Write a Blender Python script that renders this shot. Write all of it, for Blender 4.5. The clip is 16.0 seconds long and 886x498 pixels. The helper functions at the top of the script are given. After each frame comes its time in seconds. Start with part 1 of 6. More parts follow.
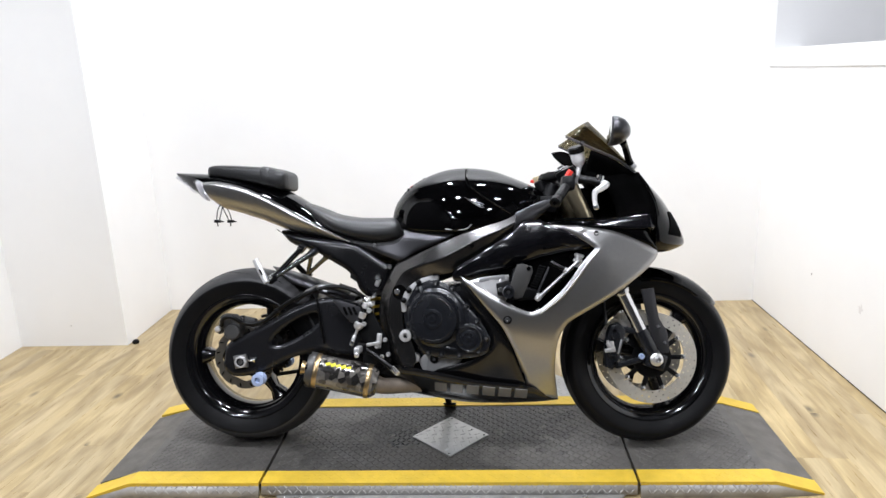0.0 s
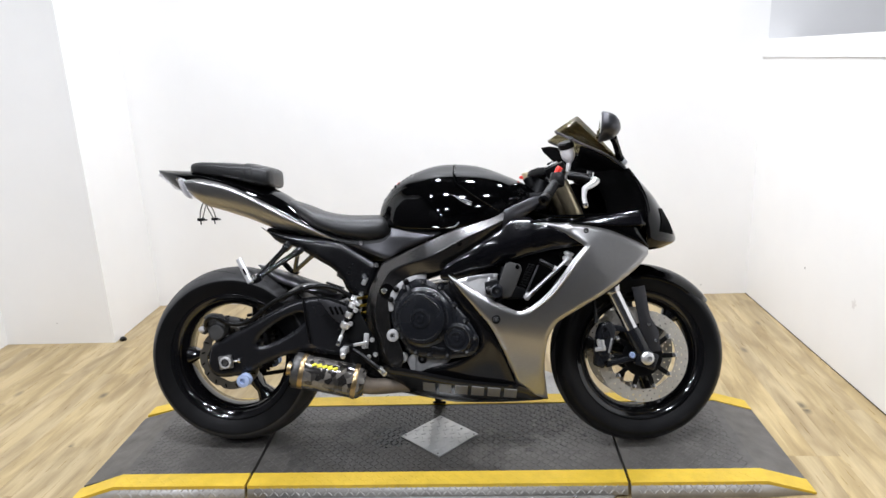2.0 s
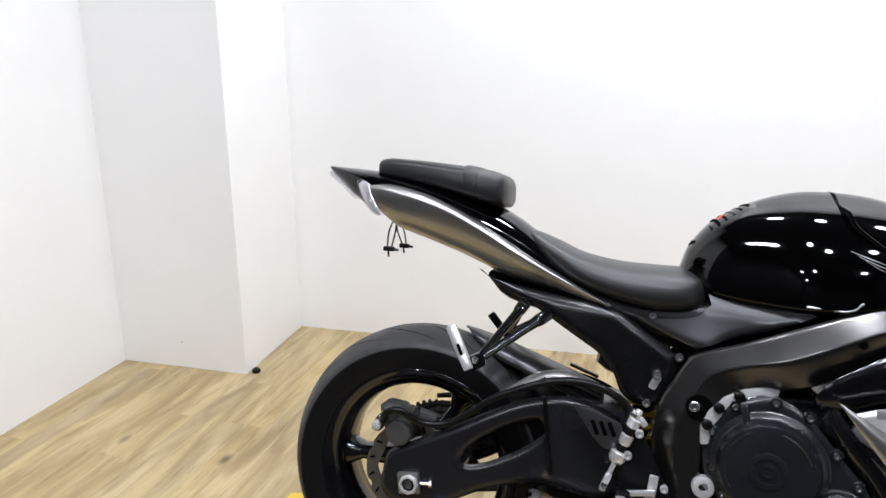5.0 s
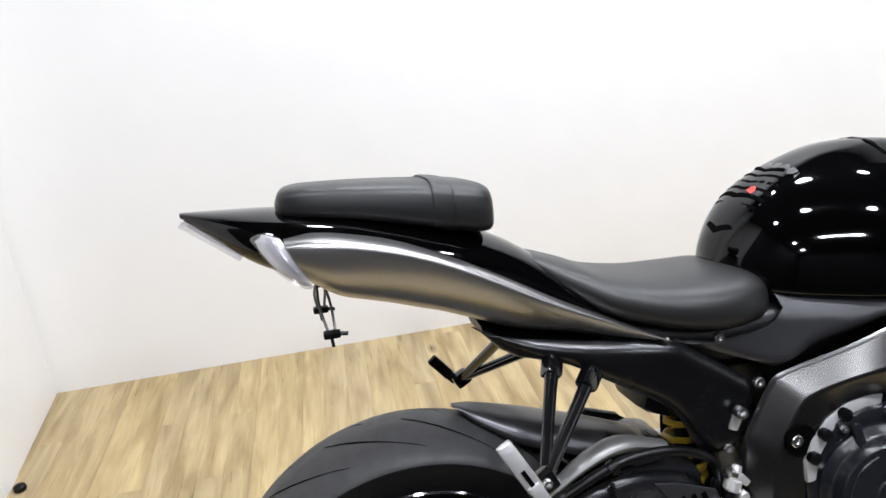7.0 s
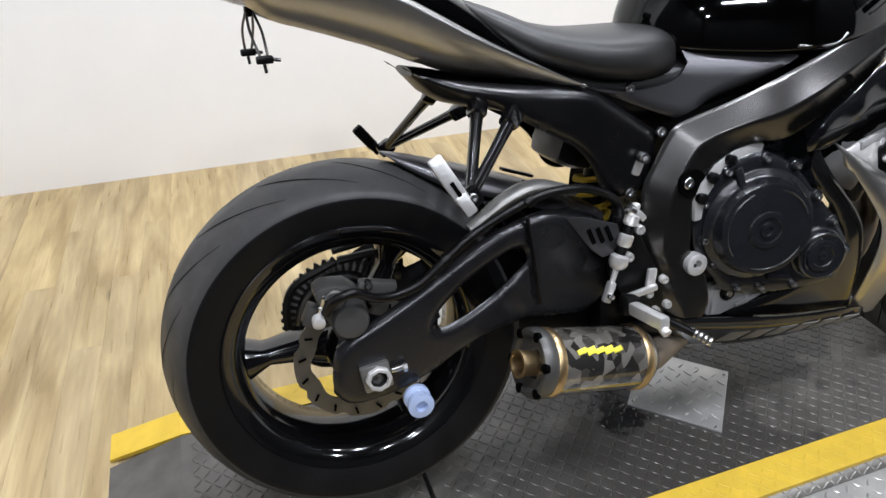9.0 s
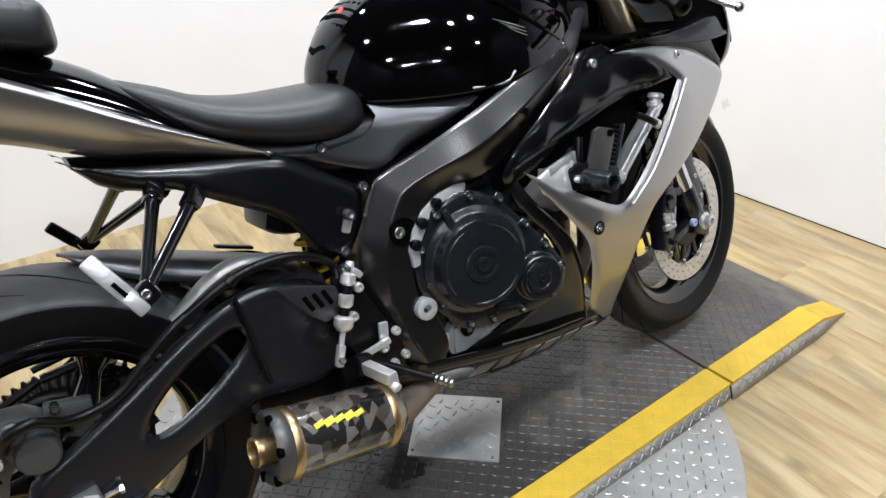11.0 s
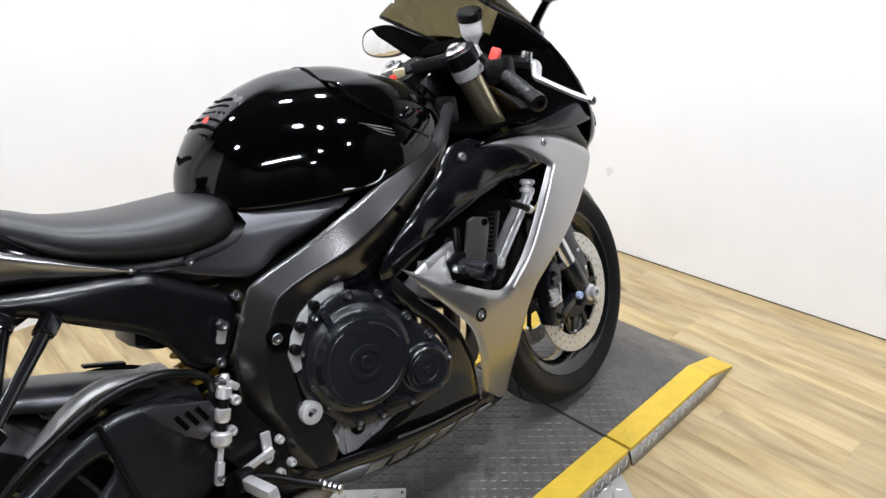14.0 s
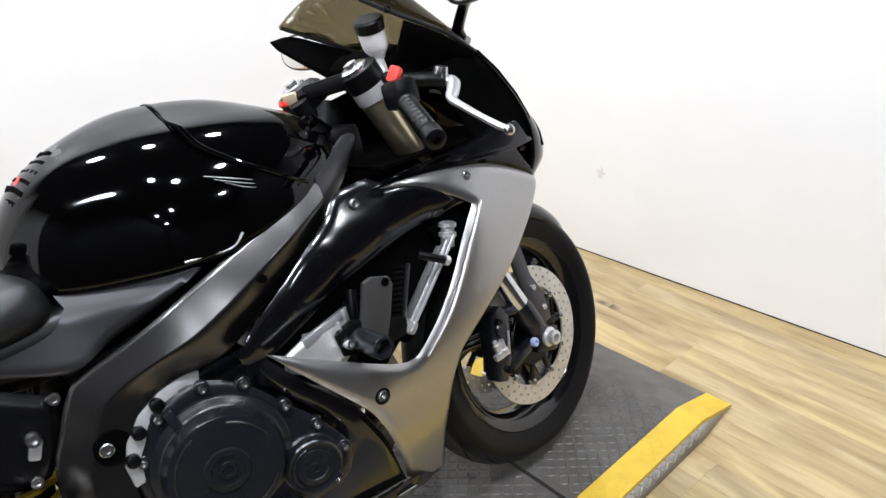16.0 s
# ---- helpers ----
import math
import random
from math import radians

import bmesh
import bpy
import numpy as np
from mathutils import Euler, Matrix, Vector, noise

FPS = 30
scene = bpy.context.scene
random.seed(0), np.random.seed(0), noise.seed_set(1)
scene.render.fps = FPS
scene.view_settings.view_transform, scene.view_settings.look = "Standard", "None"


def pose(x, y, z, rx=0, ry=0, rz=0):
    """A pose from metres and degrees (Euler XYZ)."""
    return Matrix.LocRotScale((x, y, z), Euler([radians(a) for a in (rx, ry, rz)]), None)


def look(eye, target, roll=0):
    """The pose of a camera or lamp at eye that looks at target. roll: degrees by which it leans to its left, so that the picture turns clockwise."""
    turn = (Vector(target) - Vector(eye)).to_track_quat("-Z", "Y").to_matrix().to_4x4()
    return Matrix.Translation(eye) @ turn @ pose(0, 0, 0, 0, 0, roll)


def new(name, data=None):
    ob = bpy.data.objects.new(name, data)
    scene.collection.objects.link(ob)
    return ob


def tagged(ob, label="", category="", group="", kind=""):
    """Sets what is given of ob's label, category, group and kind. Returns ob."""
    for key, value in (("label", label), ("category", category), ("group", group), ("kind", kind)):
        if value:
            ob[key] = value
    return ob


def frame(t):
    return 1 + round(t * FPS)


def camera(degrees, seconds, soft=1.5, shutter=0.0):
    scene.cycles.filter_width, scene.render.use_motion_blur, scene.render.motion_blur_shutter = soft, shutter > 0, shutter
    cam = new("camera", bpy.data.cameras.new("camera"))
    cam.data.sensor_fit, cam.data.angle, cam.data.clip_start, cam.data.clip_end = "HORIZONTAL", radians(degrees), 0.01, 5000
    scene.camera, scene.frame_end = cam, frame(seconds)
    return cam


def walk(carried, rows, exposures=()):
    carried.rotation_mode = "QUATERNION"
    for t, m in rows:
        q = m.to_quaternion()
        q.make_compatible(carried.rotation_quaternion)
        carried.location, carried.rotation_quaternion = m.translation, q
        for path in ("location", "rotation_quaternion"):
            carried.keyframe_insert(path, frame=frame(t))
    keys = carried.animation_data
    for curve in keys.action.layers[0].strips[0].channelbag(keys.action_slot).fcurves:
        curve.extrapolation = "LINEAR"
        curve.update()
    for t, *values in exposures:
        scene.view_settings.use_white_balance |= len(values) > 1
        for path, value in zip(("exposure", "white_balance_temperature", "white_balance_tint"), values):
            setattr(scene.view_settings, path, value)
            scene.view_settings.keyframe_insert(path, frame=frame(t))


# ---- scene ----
cam = camera(66.0, 16.0)
PATH = [
    (0, (0.245, -2.270, 1.330), (0.041, -0.345, 0.827), -2.3),
    (0.5, (0.257, -2.241, 1.351), (0.043, -0.325, 0.818), -3.0),
    (1, (0.264, -2.237, 1.343), (0.051, -0.322, 0.809), -3.2),
    (1.5, (0.263, -2.227, 1.352), (0.053, -0.314, 0.807), -3.0),
    (2, (0.268, -2.220, 1.349), (0.076, -0.302, 0.813), -2.5),
    (2.5, (0.290, -2.206, 1.338), (0.098, -0.287, 0.807), -2.9),
    (3, (0.330, -2.168, 1.308), (-0.028, -0.271, 0.785), -2.0),
    (3.5, (0.247, -2.028, 1.340), (-0.206, -0.164, 0.775), -1.1),
    (4, (0.096, -1.861, 1.269), (-0.263, 0.057, 0.827), -2.4),
    (4.5, (-0.059, -1.588, 1.261), (-0.566, 0.309, 0.882), -2.2),
    (4.7, (-0.147, -1.493, 1.242), (-0.726, 0.371, 0.805), -0.0),
    (6.8, (-0.736, -0.818, 1.278), (-0.505, 1.029, 0.544), -3.4),
    (7, (-0.767, -0.832, 1.295), (-0.468, 0.996, 0.540), -4.1),
    (7.5, (-0.821, -0.861, 1.259), (-0.451, 0.903, 0.392), -2.0),
    (8, (-0.833, -0.887, 1.223), (-0.460, 0.779, 0.181), -2.1),
    (8.2, (-0.843, -0.914, 1.190), (-0.456, 0.733, 0.122), -1.7),
    (10.3, (-0.765, -0.957, 1.133), (0.031, 0.520, 0.045), 0.8),
    (10.5, (-0.723, -0.952, 1.140), (0.119, 0.511, 0.068), -0.0),
    (11, (-0.638, -0.982, 1.160), (0.326, 0.460, 0.163), -1.2),
    (11.5, (-0.600, -0.975, 1.180), (0.468, 0.421, 0.225), -0.8),
    (12, (-0.582, -0.987, 1.204), (0.560, 0.388, 0.307), -0.1),
    (12.5, (-0.582, -0.992, 1.213), (0.561, 0.402, 0.348), -1.4),
    (13, (-0.574, -1.001, 1.212), (0.588, 0.372, 0.337), -1.3),
    (13.5, (-0.573, -1.017, 1.208), (0.612, 0.360, 0.372), -1.5),
    (14, (-0.562, -1.014, 1.219), (0.628, 0.352, 0.373), -1.7),
    (14.5, (-0.554, -1.019, 1.221), (0.650, 0.343, 0.388), -1.5),
    (15, (-0.490, -1.017, 1.207), (0.709, 0.322, 0.329), -2.6),
    (15.5, (-0.303, -0.994, 1.260), (0.798, 0.464, 0.446), -1.2),
    (16, (-0.200, -0.962, 1.232), (0.882, 0.459, 0.332), -5.1),
]
walk(cam, [(t, look(eye, target, roll)) for t, eye, target, roll in PATH],
     exposures=[(0, 0.15), (1.5, 0.12), (2.0, 0.06), (2.5, -0.06), (3.0, -0.11), (4.0, -0.10), (4.7, -0.05), (6.8, 0.08), (16.0, 0.08)])

# ---- light: round ceiling lamps over the stand, in a closed room ----
world = bpy.data.worlds.new("room_world")
scene.world = world
world.use_nodes = True
world.node_tree.nodes["Background"].inputs[0].default_value = (0.9, 0.95, 1.0, 1)
world.node_tree.nodes["Background"].inputs[1].default_value = 0.02
scene.view_settings.exposure = 0.0
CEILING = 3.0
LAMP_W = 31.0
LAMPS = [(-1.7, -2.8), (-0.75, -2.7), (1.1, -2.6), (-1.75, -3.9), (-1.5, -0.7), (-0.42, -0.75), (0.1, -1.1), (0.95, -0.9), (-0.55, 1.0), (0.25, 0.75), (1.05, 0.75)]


# ---- materials ----
def mat(name, color, rough=0.5, metal=0.0, coat=0.0, grain=0.0, grain_scale=40.0, bump=0.0, bump_scale=150.0,
        stretch=(1, 1, 1), vary=0.0, rough_vary=0.0, spec=0.5):
    """A surface with colour grain, uneven gloss, fine relief and a random tone per object."""
    m = bpy.data.materials.new(name)
    m.use_nodes = True
    nt = m.node_tree
    n, link = nt.nodes, nt.links.new
    b = n["Principled BSDF"]
    b.inputs["Base Color"].default_value = (*color, 1)
    b.inputs["Roughness"].default_value = rough
    b.inputs["Metallic"].default_value = metal
    b.inputs["Coat Weight"].default_value = coat
    b.inputs["Coat Roughness"].default_value = 0.04
    b.inputs["Specular IOR Level"].default_value = spec
    tc = n.new("ShaderNodeTexCoord")
    mp = n.new("ShaderNodeMapping")
    mp.inputs["Scale"].default_value = stretch
    link(tc.outputs["Object"], mp.inputs[0])
    if grain or vary:
        tex = n.new("ShaderNodeTexNoise")
        tex.inputs["Scale"].default_value, tex.inputs["Detail"].default_value = grain_scale, 6
        big = n.new("ShaderNodeTexNoise")
        big.inputs["Scale"].default_value, big.inputs["Detail"].default_value = grain_scale / 9, 3
        link(mp.outputs[0], tex.inputs[0])
        link(mp.outputs[0], big.inputs[0])
        add = n.new("ShaderNodeMath")
        link(tex.outputs[0], add.inputs[0])
        link(big.outputs[0], add.inputs[1])
        rng = n.new("ShaderNodeMapRange")
        rng.inputs[1].default_value, rng.inputs[2].default_value = 0.6, 1.4
        rng.inputs[3].default_value, rng.inputs[4].default_value = 1 - grain, 1 + grain
        link(add.outputs[0], rng.inputs[0])
        info = n.new("ShaderNodeObjectInfo")
        rnd = n.new("ShaderNodeMapRange")
        rnd.inputs[3].default_value, rnd.inputs[4].default_value = 1 - vary, 1 + vary
        link(info.outputs["Random"], rnd.inputs[0])
        mul = n.new("ShaderNodeMath")
        mul.operation = "MULTIPLY"
        link(rng.outputs[0], mul.inputs[0])
        link(rnd.outputs[0], mul.inputs[1])
        sc = n.new("ShaderNodeVectorMath")
        sc.operation = "SCALE"
        sc.inputs[0].default_value = color
        link(mul.outputs[0], sc.inputs["Scale"])
        link(sc.outputs[0], b.inputs["Base Color"])
    if rough_vary:
        rt = n.new("ShaderNodeTexNoise")
        rt.inputs["Scale"].default_value, rt.inputs["Detail"].default_value = 14, 5
        link(mp.outputs[0], rt.inputs[0])
        rr = n.new("ShaderNodeMapRange")
        rr.inputs[1].default_value, rr.inputs[2].default_value = 0.3, 0.7
        rr.inputs[3].default_value, rr.inputs[4].default_value = max(0.02, rough - rough_vary), min(1, rough + rough_vary)
        link(rt.outputs[0], rr.inputs[0])
        link(rr.outputs[0], b.inputs["Roughness"])
    if bump:
        bt = n.new("ShaderNodeTexNoise")
        bt.inputs["Scale"].default_value, bt.inputs["Detail"].default_value = bump_scale, 4
        link(mp.outputs[0], bt.inputs[0])
        bp = n.new("ShaderNodeBump")
        bp.inputs["Strength"].default_value, bp.inputs["Distance"].default_value = bump, 0.002
        link(bt.outputs[0], bp.inputs["Height"])
        link(bp.outputs[0], b.inputs["Normal"])
    return m


def sheer(name, tint, gloss=0.08, rough=0.03):
    """A thin tinted pane: it lets light through and mirrors a little."""
    m = bpy.data.materials.new(name)
    m.use_nodes = True
    n, link = m.node_tree.nodes, m.node_tree.links.new
    n.remove(n["Principled BSDF"])
    tr, gl, mx = n.new("ShaderNodeBsdfTransparent"), n.new("ShaderNodeBsdfGlossy"), n.new("ShaderNodeMixShader")
    tr.inputs[0].default_value = (*tint, 1)
    gl.inputs["Roughness"].default_value = rough
    mx.inputs[0].default_value = gloss
    link(tr.outputs[0], mx.inputs[1])
    link(gl.outputs[0], mx.inputs[2])
    link(mx.outputs[0], n["Material Output"].inputs[0])
    return m


def wood_floor():
    """Pale printed oak: long streaks along y, knots, a tone per plank."""
    m = mat("oak_plank", (0.40, 0.312, 0.168), 0.33, grain=0.17, grain_scale=22, stretch=(5.0, 0.35, 1), vary=0.05, bump=0.04, bump_scale=60, rough_vary=0.08)
    nt = m.node_tree
    n, link = nt.nodes, nt.links.new
    b = n["Principled BSDF"]
    src = b.inputs["Base Color"].links[0].from_socket
    tc = n.new("ShaderNodeTexCoord")
    mp = n.new("ShaderNodeMapping")
    mp.inputs["Scale"].default_value = (10, 1.8, 1)
    info = n.new("ShaderNodeObjectInfo")
    off = n.new("ShaderNodeVectorMath")
    off.operation = "SCALE"
    off.inputs[0].default_value = (37, 91, 0)
    link(info.outputs["Random"], off.inputs["Scale"])
    link(off.outputs[0], mp.inputs["Location"])
    link(tc.outputs["Object"], mp.inputs[0])
    nz = n.new("ShaderNodeTexNoise")
    nz.inputs["Scale"].default_value, nz.inputs["Detail"].default_value, nz.inputs["Distortion"].default_value = 1.6, 5, 0.6
    link(mp.outputs[0], nz.inputs[0])
    ramp = n.new("ShaderNodeValToRGB")
    ramp.color_ramp.elements[0].position, ramp.color_ramp.elements[0].color = 0.32, (0.66, 0.61, 0.54, 1)
    ramp.color_ramp.elements[1].position, ramp.color_ramp.elements[1].color = 0.62, (1.13, 1.13, 1.15, 1)
    link(nz.outputs[0], ramp.inputs[0])
    mx = n.new("ShaderNodeMix")
    mx.data_type, mx.blend_type = "RGBA", "MULTIPLY"
    mx.inputs[0].default_value = 1.0
    link(src, mx.inputs[6])
    link(ramp.outputs[0], mx.inputs[7])
    # some strips yellower, some greyer
    hue = n.new("ShaderNodeMix")
    hue.data_type, hue.blend_type = "RGBA", "MIX"
    hue.inputs[6].default_value, hue.inputs[7].default_value = (1.04, 1.01, 0.90, 1), (0.97, 0.97, 0.99, 1)
    spread = n.new("ShaderNodeMath")
    spread.operation, spread.inputs[1].default_value = "MULTIPLY", 7.3
    wrap = n.new("ShaderNodeMath")
    wrap.operation = "FRACT"
    link(info.outputs["Random"], spread.inputs[0])
    link(spread.outputs[0], wrap.inputs[0])
    link(wrap.outputs[0], hue.inputs[0])
    tint = n.new("ShaderNodeMix")
    tint.data_type, tint.blend_type = "RGBA", "MULTIPLY"
    tint.inputs[0].default_value = 1.0
    link(mx.outputs[2], tint.inputs[6])
    link(hue.outputs[2], tint.inputs[7])
    # dark knots, drawn out along the board
    kn = n.new("ShaderNodeTexVoronoi")
    kn.inputs["Scale"].default_value, kn.inputs["Randomness"].default_value = 1.0, 1.0
    mk = n.new("ShaderNodeMapping")
    mk.inputs["Scale"].default_value = (9, 4.5, 1)
    link(off.outputs[0], mk.inputs["Location"])
    link(tc.outputs["Object"], mk.inputs[0])
    link(mk.outputs[0], kn.inputs[0])
    kr = n.new("ShaderNodeMapRange")
    kr.inputs[1].default_value, kr.inputs[2].default_value, kr.inputs[3].default_value, kr.inputs[4].default_value = 0.03, 0.19, 0.22, 1.0
    link(kn.outputs["Distance"], kr.inputs[0])
    keep = n.new("ShaderNodeSeparateColor")
    link(kn.outputs["Color"], keep.inputs[0])
    few = n.new("ShaderNodeMath")
    few.operation, few.inputs[1].default_value = "GREATER_THAN", 0.66
    link(keep.outputs[0], few.inputs[0])
    pick = n.new("ShaderNodeMix")
    pick.inputs[2].default_value = 1.0
    link(few.outputs[0], pick.inputs[0])
    link(kr.outputs[0], pick.inputs[3])
    tone = n.new("ShaderNodeVectorMath")
    tone.operation = "SCALE"
    link(tint.outputs[2], tone.inputs[0])
    link(pick.outputs[0], tone.inputs["Scale"])
    link(tone.outputs[0], b.inputs["Base Color"])
    return m


M = dict(
    wall=mat("white_wall_paint", (0.83, 0.82, 0.80), 0.45, grain=0.02, grain_scale=6, bump=0.05, bump_scale=90),
    grey_wall=mat("grey_wall_paint", (0.66, 0.655, 0.65), 0.6, grain=0.03, grain_scale=5),
    dark_wall=mat("dark_wall_paint", (0.022, 0.022, 0.023), 0.7, grain=0.06, grain_scale=5),
    unseen_floor=mat("dark_unseen_floor", (0.030, 0.029, 0.028), 0.9, grain=0.3, grain_scale=120, bump=0.3, bump_scale=400, spec=0.1),
    slab=mat("floor_slab", (0.16, 0.12, 0.08), 0.7, grain=0.1),
    plank=wood_floor(),
    gloss=mat("black_gloss_paint", (0.0006, 0.0006, 0.0007), 0.045, spec=0.32),
    soft_gloss=mat("black_fairing_gloss", (0.0026, 0.0026, 0.0035), 0.14, rough_vary=0.02, spec=0.5),
    plastic=mat("black_plastic", (0.0018, 0.0018, 0.0022), 0.34, grain=0.1, bump=0.10, bump_scale=900, rough_vary=0.05, spec=0.26),
    cover=mat("charcoal_paint", (0.078, 0.077, 0.082), 0.34, metal=0.8, rough_vary=0.02, spec=0.4),
    spar=mat("dark_grey_frame_paint", (0.088, 0.0855, 0.084), 0.25, metal=0.96, spec=0.3),
    silver=mat("gunmetal_silver_paint", (0.375, 0.369, 0.362), 0.32, metal=0.93, coat=0.6, grain=0.04, grain_scale=700),
    vinyl=mat("black_vinyl", (0.0105, 0.0103, 0.0103), 0.38, grain=0.1, bump=0.18, bump_scale=700, spec=0.5),
    rubber=mat("tyre_rubber", (0.036, 0.0352, 0.0355), 0.50, grain=0.25, bump=0.2, bump_scale=300, rough_vary=0.1, spec=0.3),
    sidewall=mat("tyre_sidewall", (0.005, 0.005, 0.0055), 0.42, grain=0.2, bump=0.15, bump_scale=300, rough_vary=0.1, spec=0.16),
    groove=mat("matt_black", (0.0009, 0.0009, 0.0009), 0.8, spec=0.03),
    rim=mat("black_rim_paint", (0.003, 0.003, 0.0035), 0.10, spec=0.7),
    sub_cover=mat("satin_black_plastic", (0.0028, 0.0028, 0.0034), 0.26, grain=0.1, bump=0.05, bump_scale=900, rough_vary=0.03, spec=0.45),
    black=mat("black_hardware", (0.0016, 0.0016, 0.0019), 0.36, grain=0.1, rough_vary=0.08, spec=0.25),
    engine=mat("engine_black", (0.0085, 0.0092, 0.0115), 0.25, grain=0.12, bump=0.05, bump_scale=500, rough_vary=0.08, spec=0.5),
    casting=mat("aluminium_casting", (0.46, 0.46, 0.47), 0.42, metal=0.8, grain=0.12, bump=0.2, bump_scale=300),
    steel=mat("bright_steel", (0.62, 0.62, 0.62), 0.25, metal=1.0, grain=0.08),
    chrome=mat("chrome", (0.75, 0.75, 0.76), 0.12, metal=1.0),
    disc=mat("disc_steel", (0.62, 0.59, 0.53), 0.42, metal=0.7, grain=0.12),
    cap_grey=mat("grey_end_cap", (0.075, 0.073, 0.070), 0.4, metal=0.5, grain=0.1),
    belly=mat("charcoal_gloss", (0.0065, 0.0065, 0.007), 0.13, grain=0.1, rough_vary=0.03, spec=0.5),
    grey_disc=mat("dull_disc_steel", (0.150, 0.140, 0.122), 0.45, metal=0.7, grain=0.25),
    brown_disc=mat("rusty_disc_steel", (0.24, 0.20, 0.16), 0.5, metal=0.7, grain=0.2),
    dark_steel=mat("dark_oiled_steel", (0.020, 0.018, 0.016), 0.45, metal=0.4, grain=0.3, grain_scale=80),
    gold=mat("gold_anodised", (0.48, 0.35, 0.19), 0.33, metal=0.95, grain=0.08),
    fork=mat("bronze_fork_tube", (0.60, 0.52, 0.35), 0.28, metal=0.9, grain=0.1, stretch=(1, 1, 0.3)),
    lens=sheer("clear_lens", (0.88, 0.88, 0.90), 0.14, 0.08),
    screen=sheer("smoked_screen", (0.43, 0.395, 0.295), 0.13),
    red=mat("red_plastic", (0.82, 0.045, 0.03), 0.4),
    blue=mat("pale_blue_nylon", (0.34, 0.42, 0.62), 0.45, grain=0.08),
    reservoir=mat("milky_plastic", (0.74, 0.72, 0.72), 0.35, grain=0.06),
    mirror=mat("mirror_glass", (0.9, 0.9, 0.9), 0.02, metal=1.0),
    yellow=mat("yellow_floor_paint", (0.64, 0.43, 0.04), 0.5, grain=0.16, grain_scale=30, bump=0.15, bump_scale=120),
    deck=mat("worn_black_treadplate", (0.090, 0.084, 0.076), 0.40, metal=0.08, spec=0.45, grain=0.42, grain_scale=22, bump=0.15, bump_scale=200, rough_vary=0.12),
    tread=mat("rubbed_tread", (0.100, 0.095, 0.086), 0.42, metal=0.3, spec=0.45, grain=0.45, grain_scale=18, rough_vary=0.1),
    plate=mat("bare_treadplate", (0.45, 0.45, 0.44), 0.36, metal=0.75, grain=0.16, grain_scale=20, rough_vary=0.1),
    lettering=mat("grey_lettering", (0.22, 0.215, 0.21), 0.4, metal=0.5),
    neon=mat("yellow_lettering", (0.75, 0.68, 0.03), 0.45),
    spring=mat("yellow_spring_paint", (0.42, 0.28, 0.03), 0.35),
    pale=mat("pale_aluminium", (0.47, 0.465, 0.46), 0.45, metal=0.3, grain=0.2, bump=0.2, bump_scale=200),
    grey_case=mat("grey_caliper_paint", (0.060, 0.059, 0.058), 0.45, metal=0.3, grain=0.12, bump=0.15, bump_scale=300),
    satin=mat("satin_black_alloy", (0.015, 0.015, 0.017), 0.25, metal=0.35, grain=0.1, bump=0.08, bump_scale=600, rough_vary=0.04, spec=0.6),
    skirt=mat("scuffed_treadplate", (0.36, 0.345, 0.32), 0.45, metal=0.25, grain=0.25, grain_scale=20, rough_vary=0.1),
    bright_alloy=mat("bright_aluminium", (0.74, 0.73, 0.72), 0.33, metal=0.72, grain=0.16, bump=0.22, bump_scale=180),
    dull_alloy=mat("dull_grey_alloy", (0.22, 0.216, 0.21), 0.42, metal=0.7, grain=0.15, rough_vary=0.06),
    reflector=mat("silvered_reflector", (0.84, 0.82, 0.80), 0.32, metal=0.25, grain=0.12, grain_scale=60, bump=0.4, bump_scale=160),
    key=mat("cream_plastic", (0.55, 0.47, 0.30), 0.4),
    lampglass=None,
)


def carbon():
    m = mat("carbon_weave", (0.05, 0.048, 0.044), 0.16, coat=0.8, metal=0.4)
    n, link = m.node_tree.nodes, m.node_tree.links.new
    b = n["Principled BSDF"]
    tc = n.new("ShaderNodeTexCoord")
    vo = n.new("ShaderNodeTexVoronoi")
    vo.inputs["Scale"].default_value = 52
    link(tc.outputs["Object"], vo.inputs[0])
    sp = n.new("ShaderNodeSeparateColor")
    link(vo.outputs["Color"], sp.inputs[0])
    ramp = n.new("ShaderNodeValToRGB")
    ramp.color_ramp.elements[0].position, ramp.color_ramp.elements[0].color = 0.25, (0.026, 0.024, 0.022, 1)
    ramp.color_ramp.elements[1].position, ramp.color_ramp.elements[1].color = 0.8, (0.20, 0.185, 0.165, 1)
    link(sp.outputs[0], ramp.inputs[0])
    link(ramp.outputs[0], b.inputs["Base Color"])
    return m


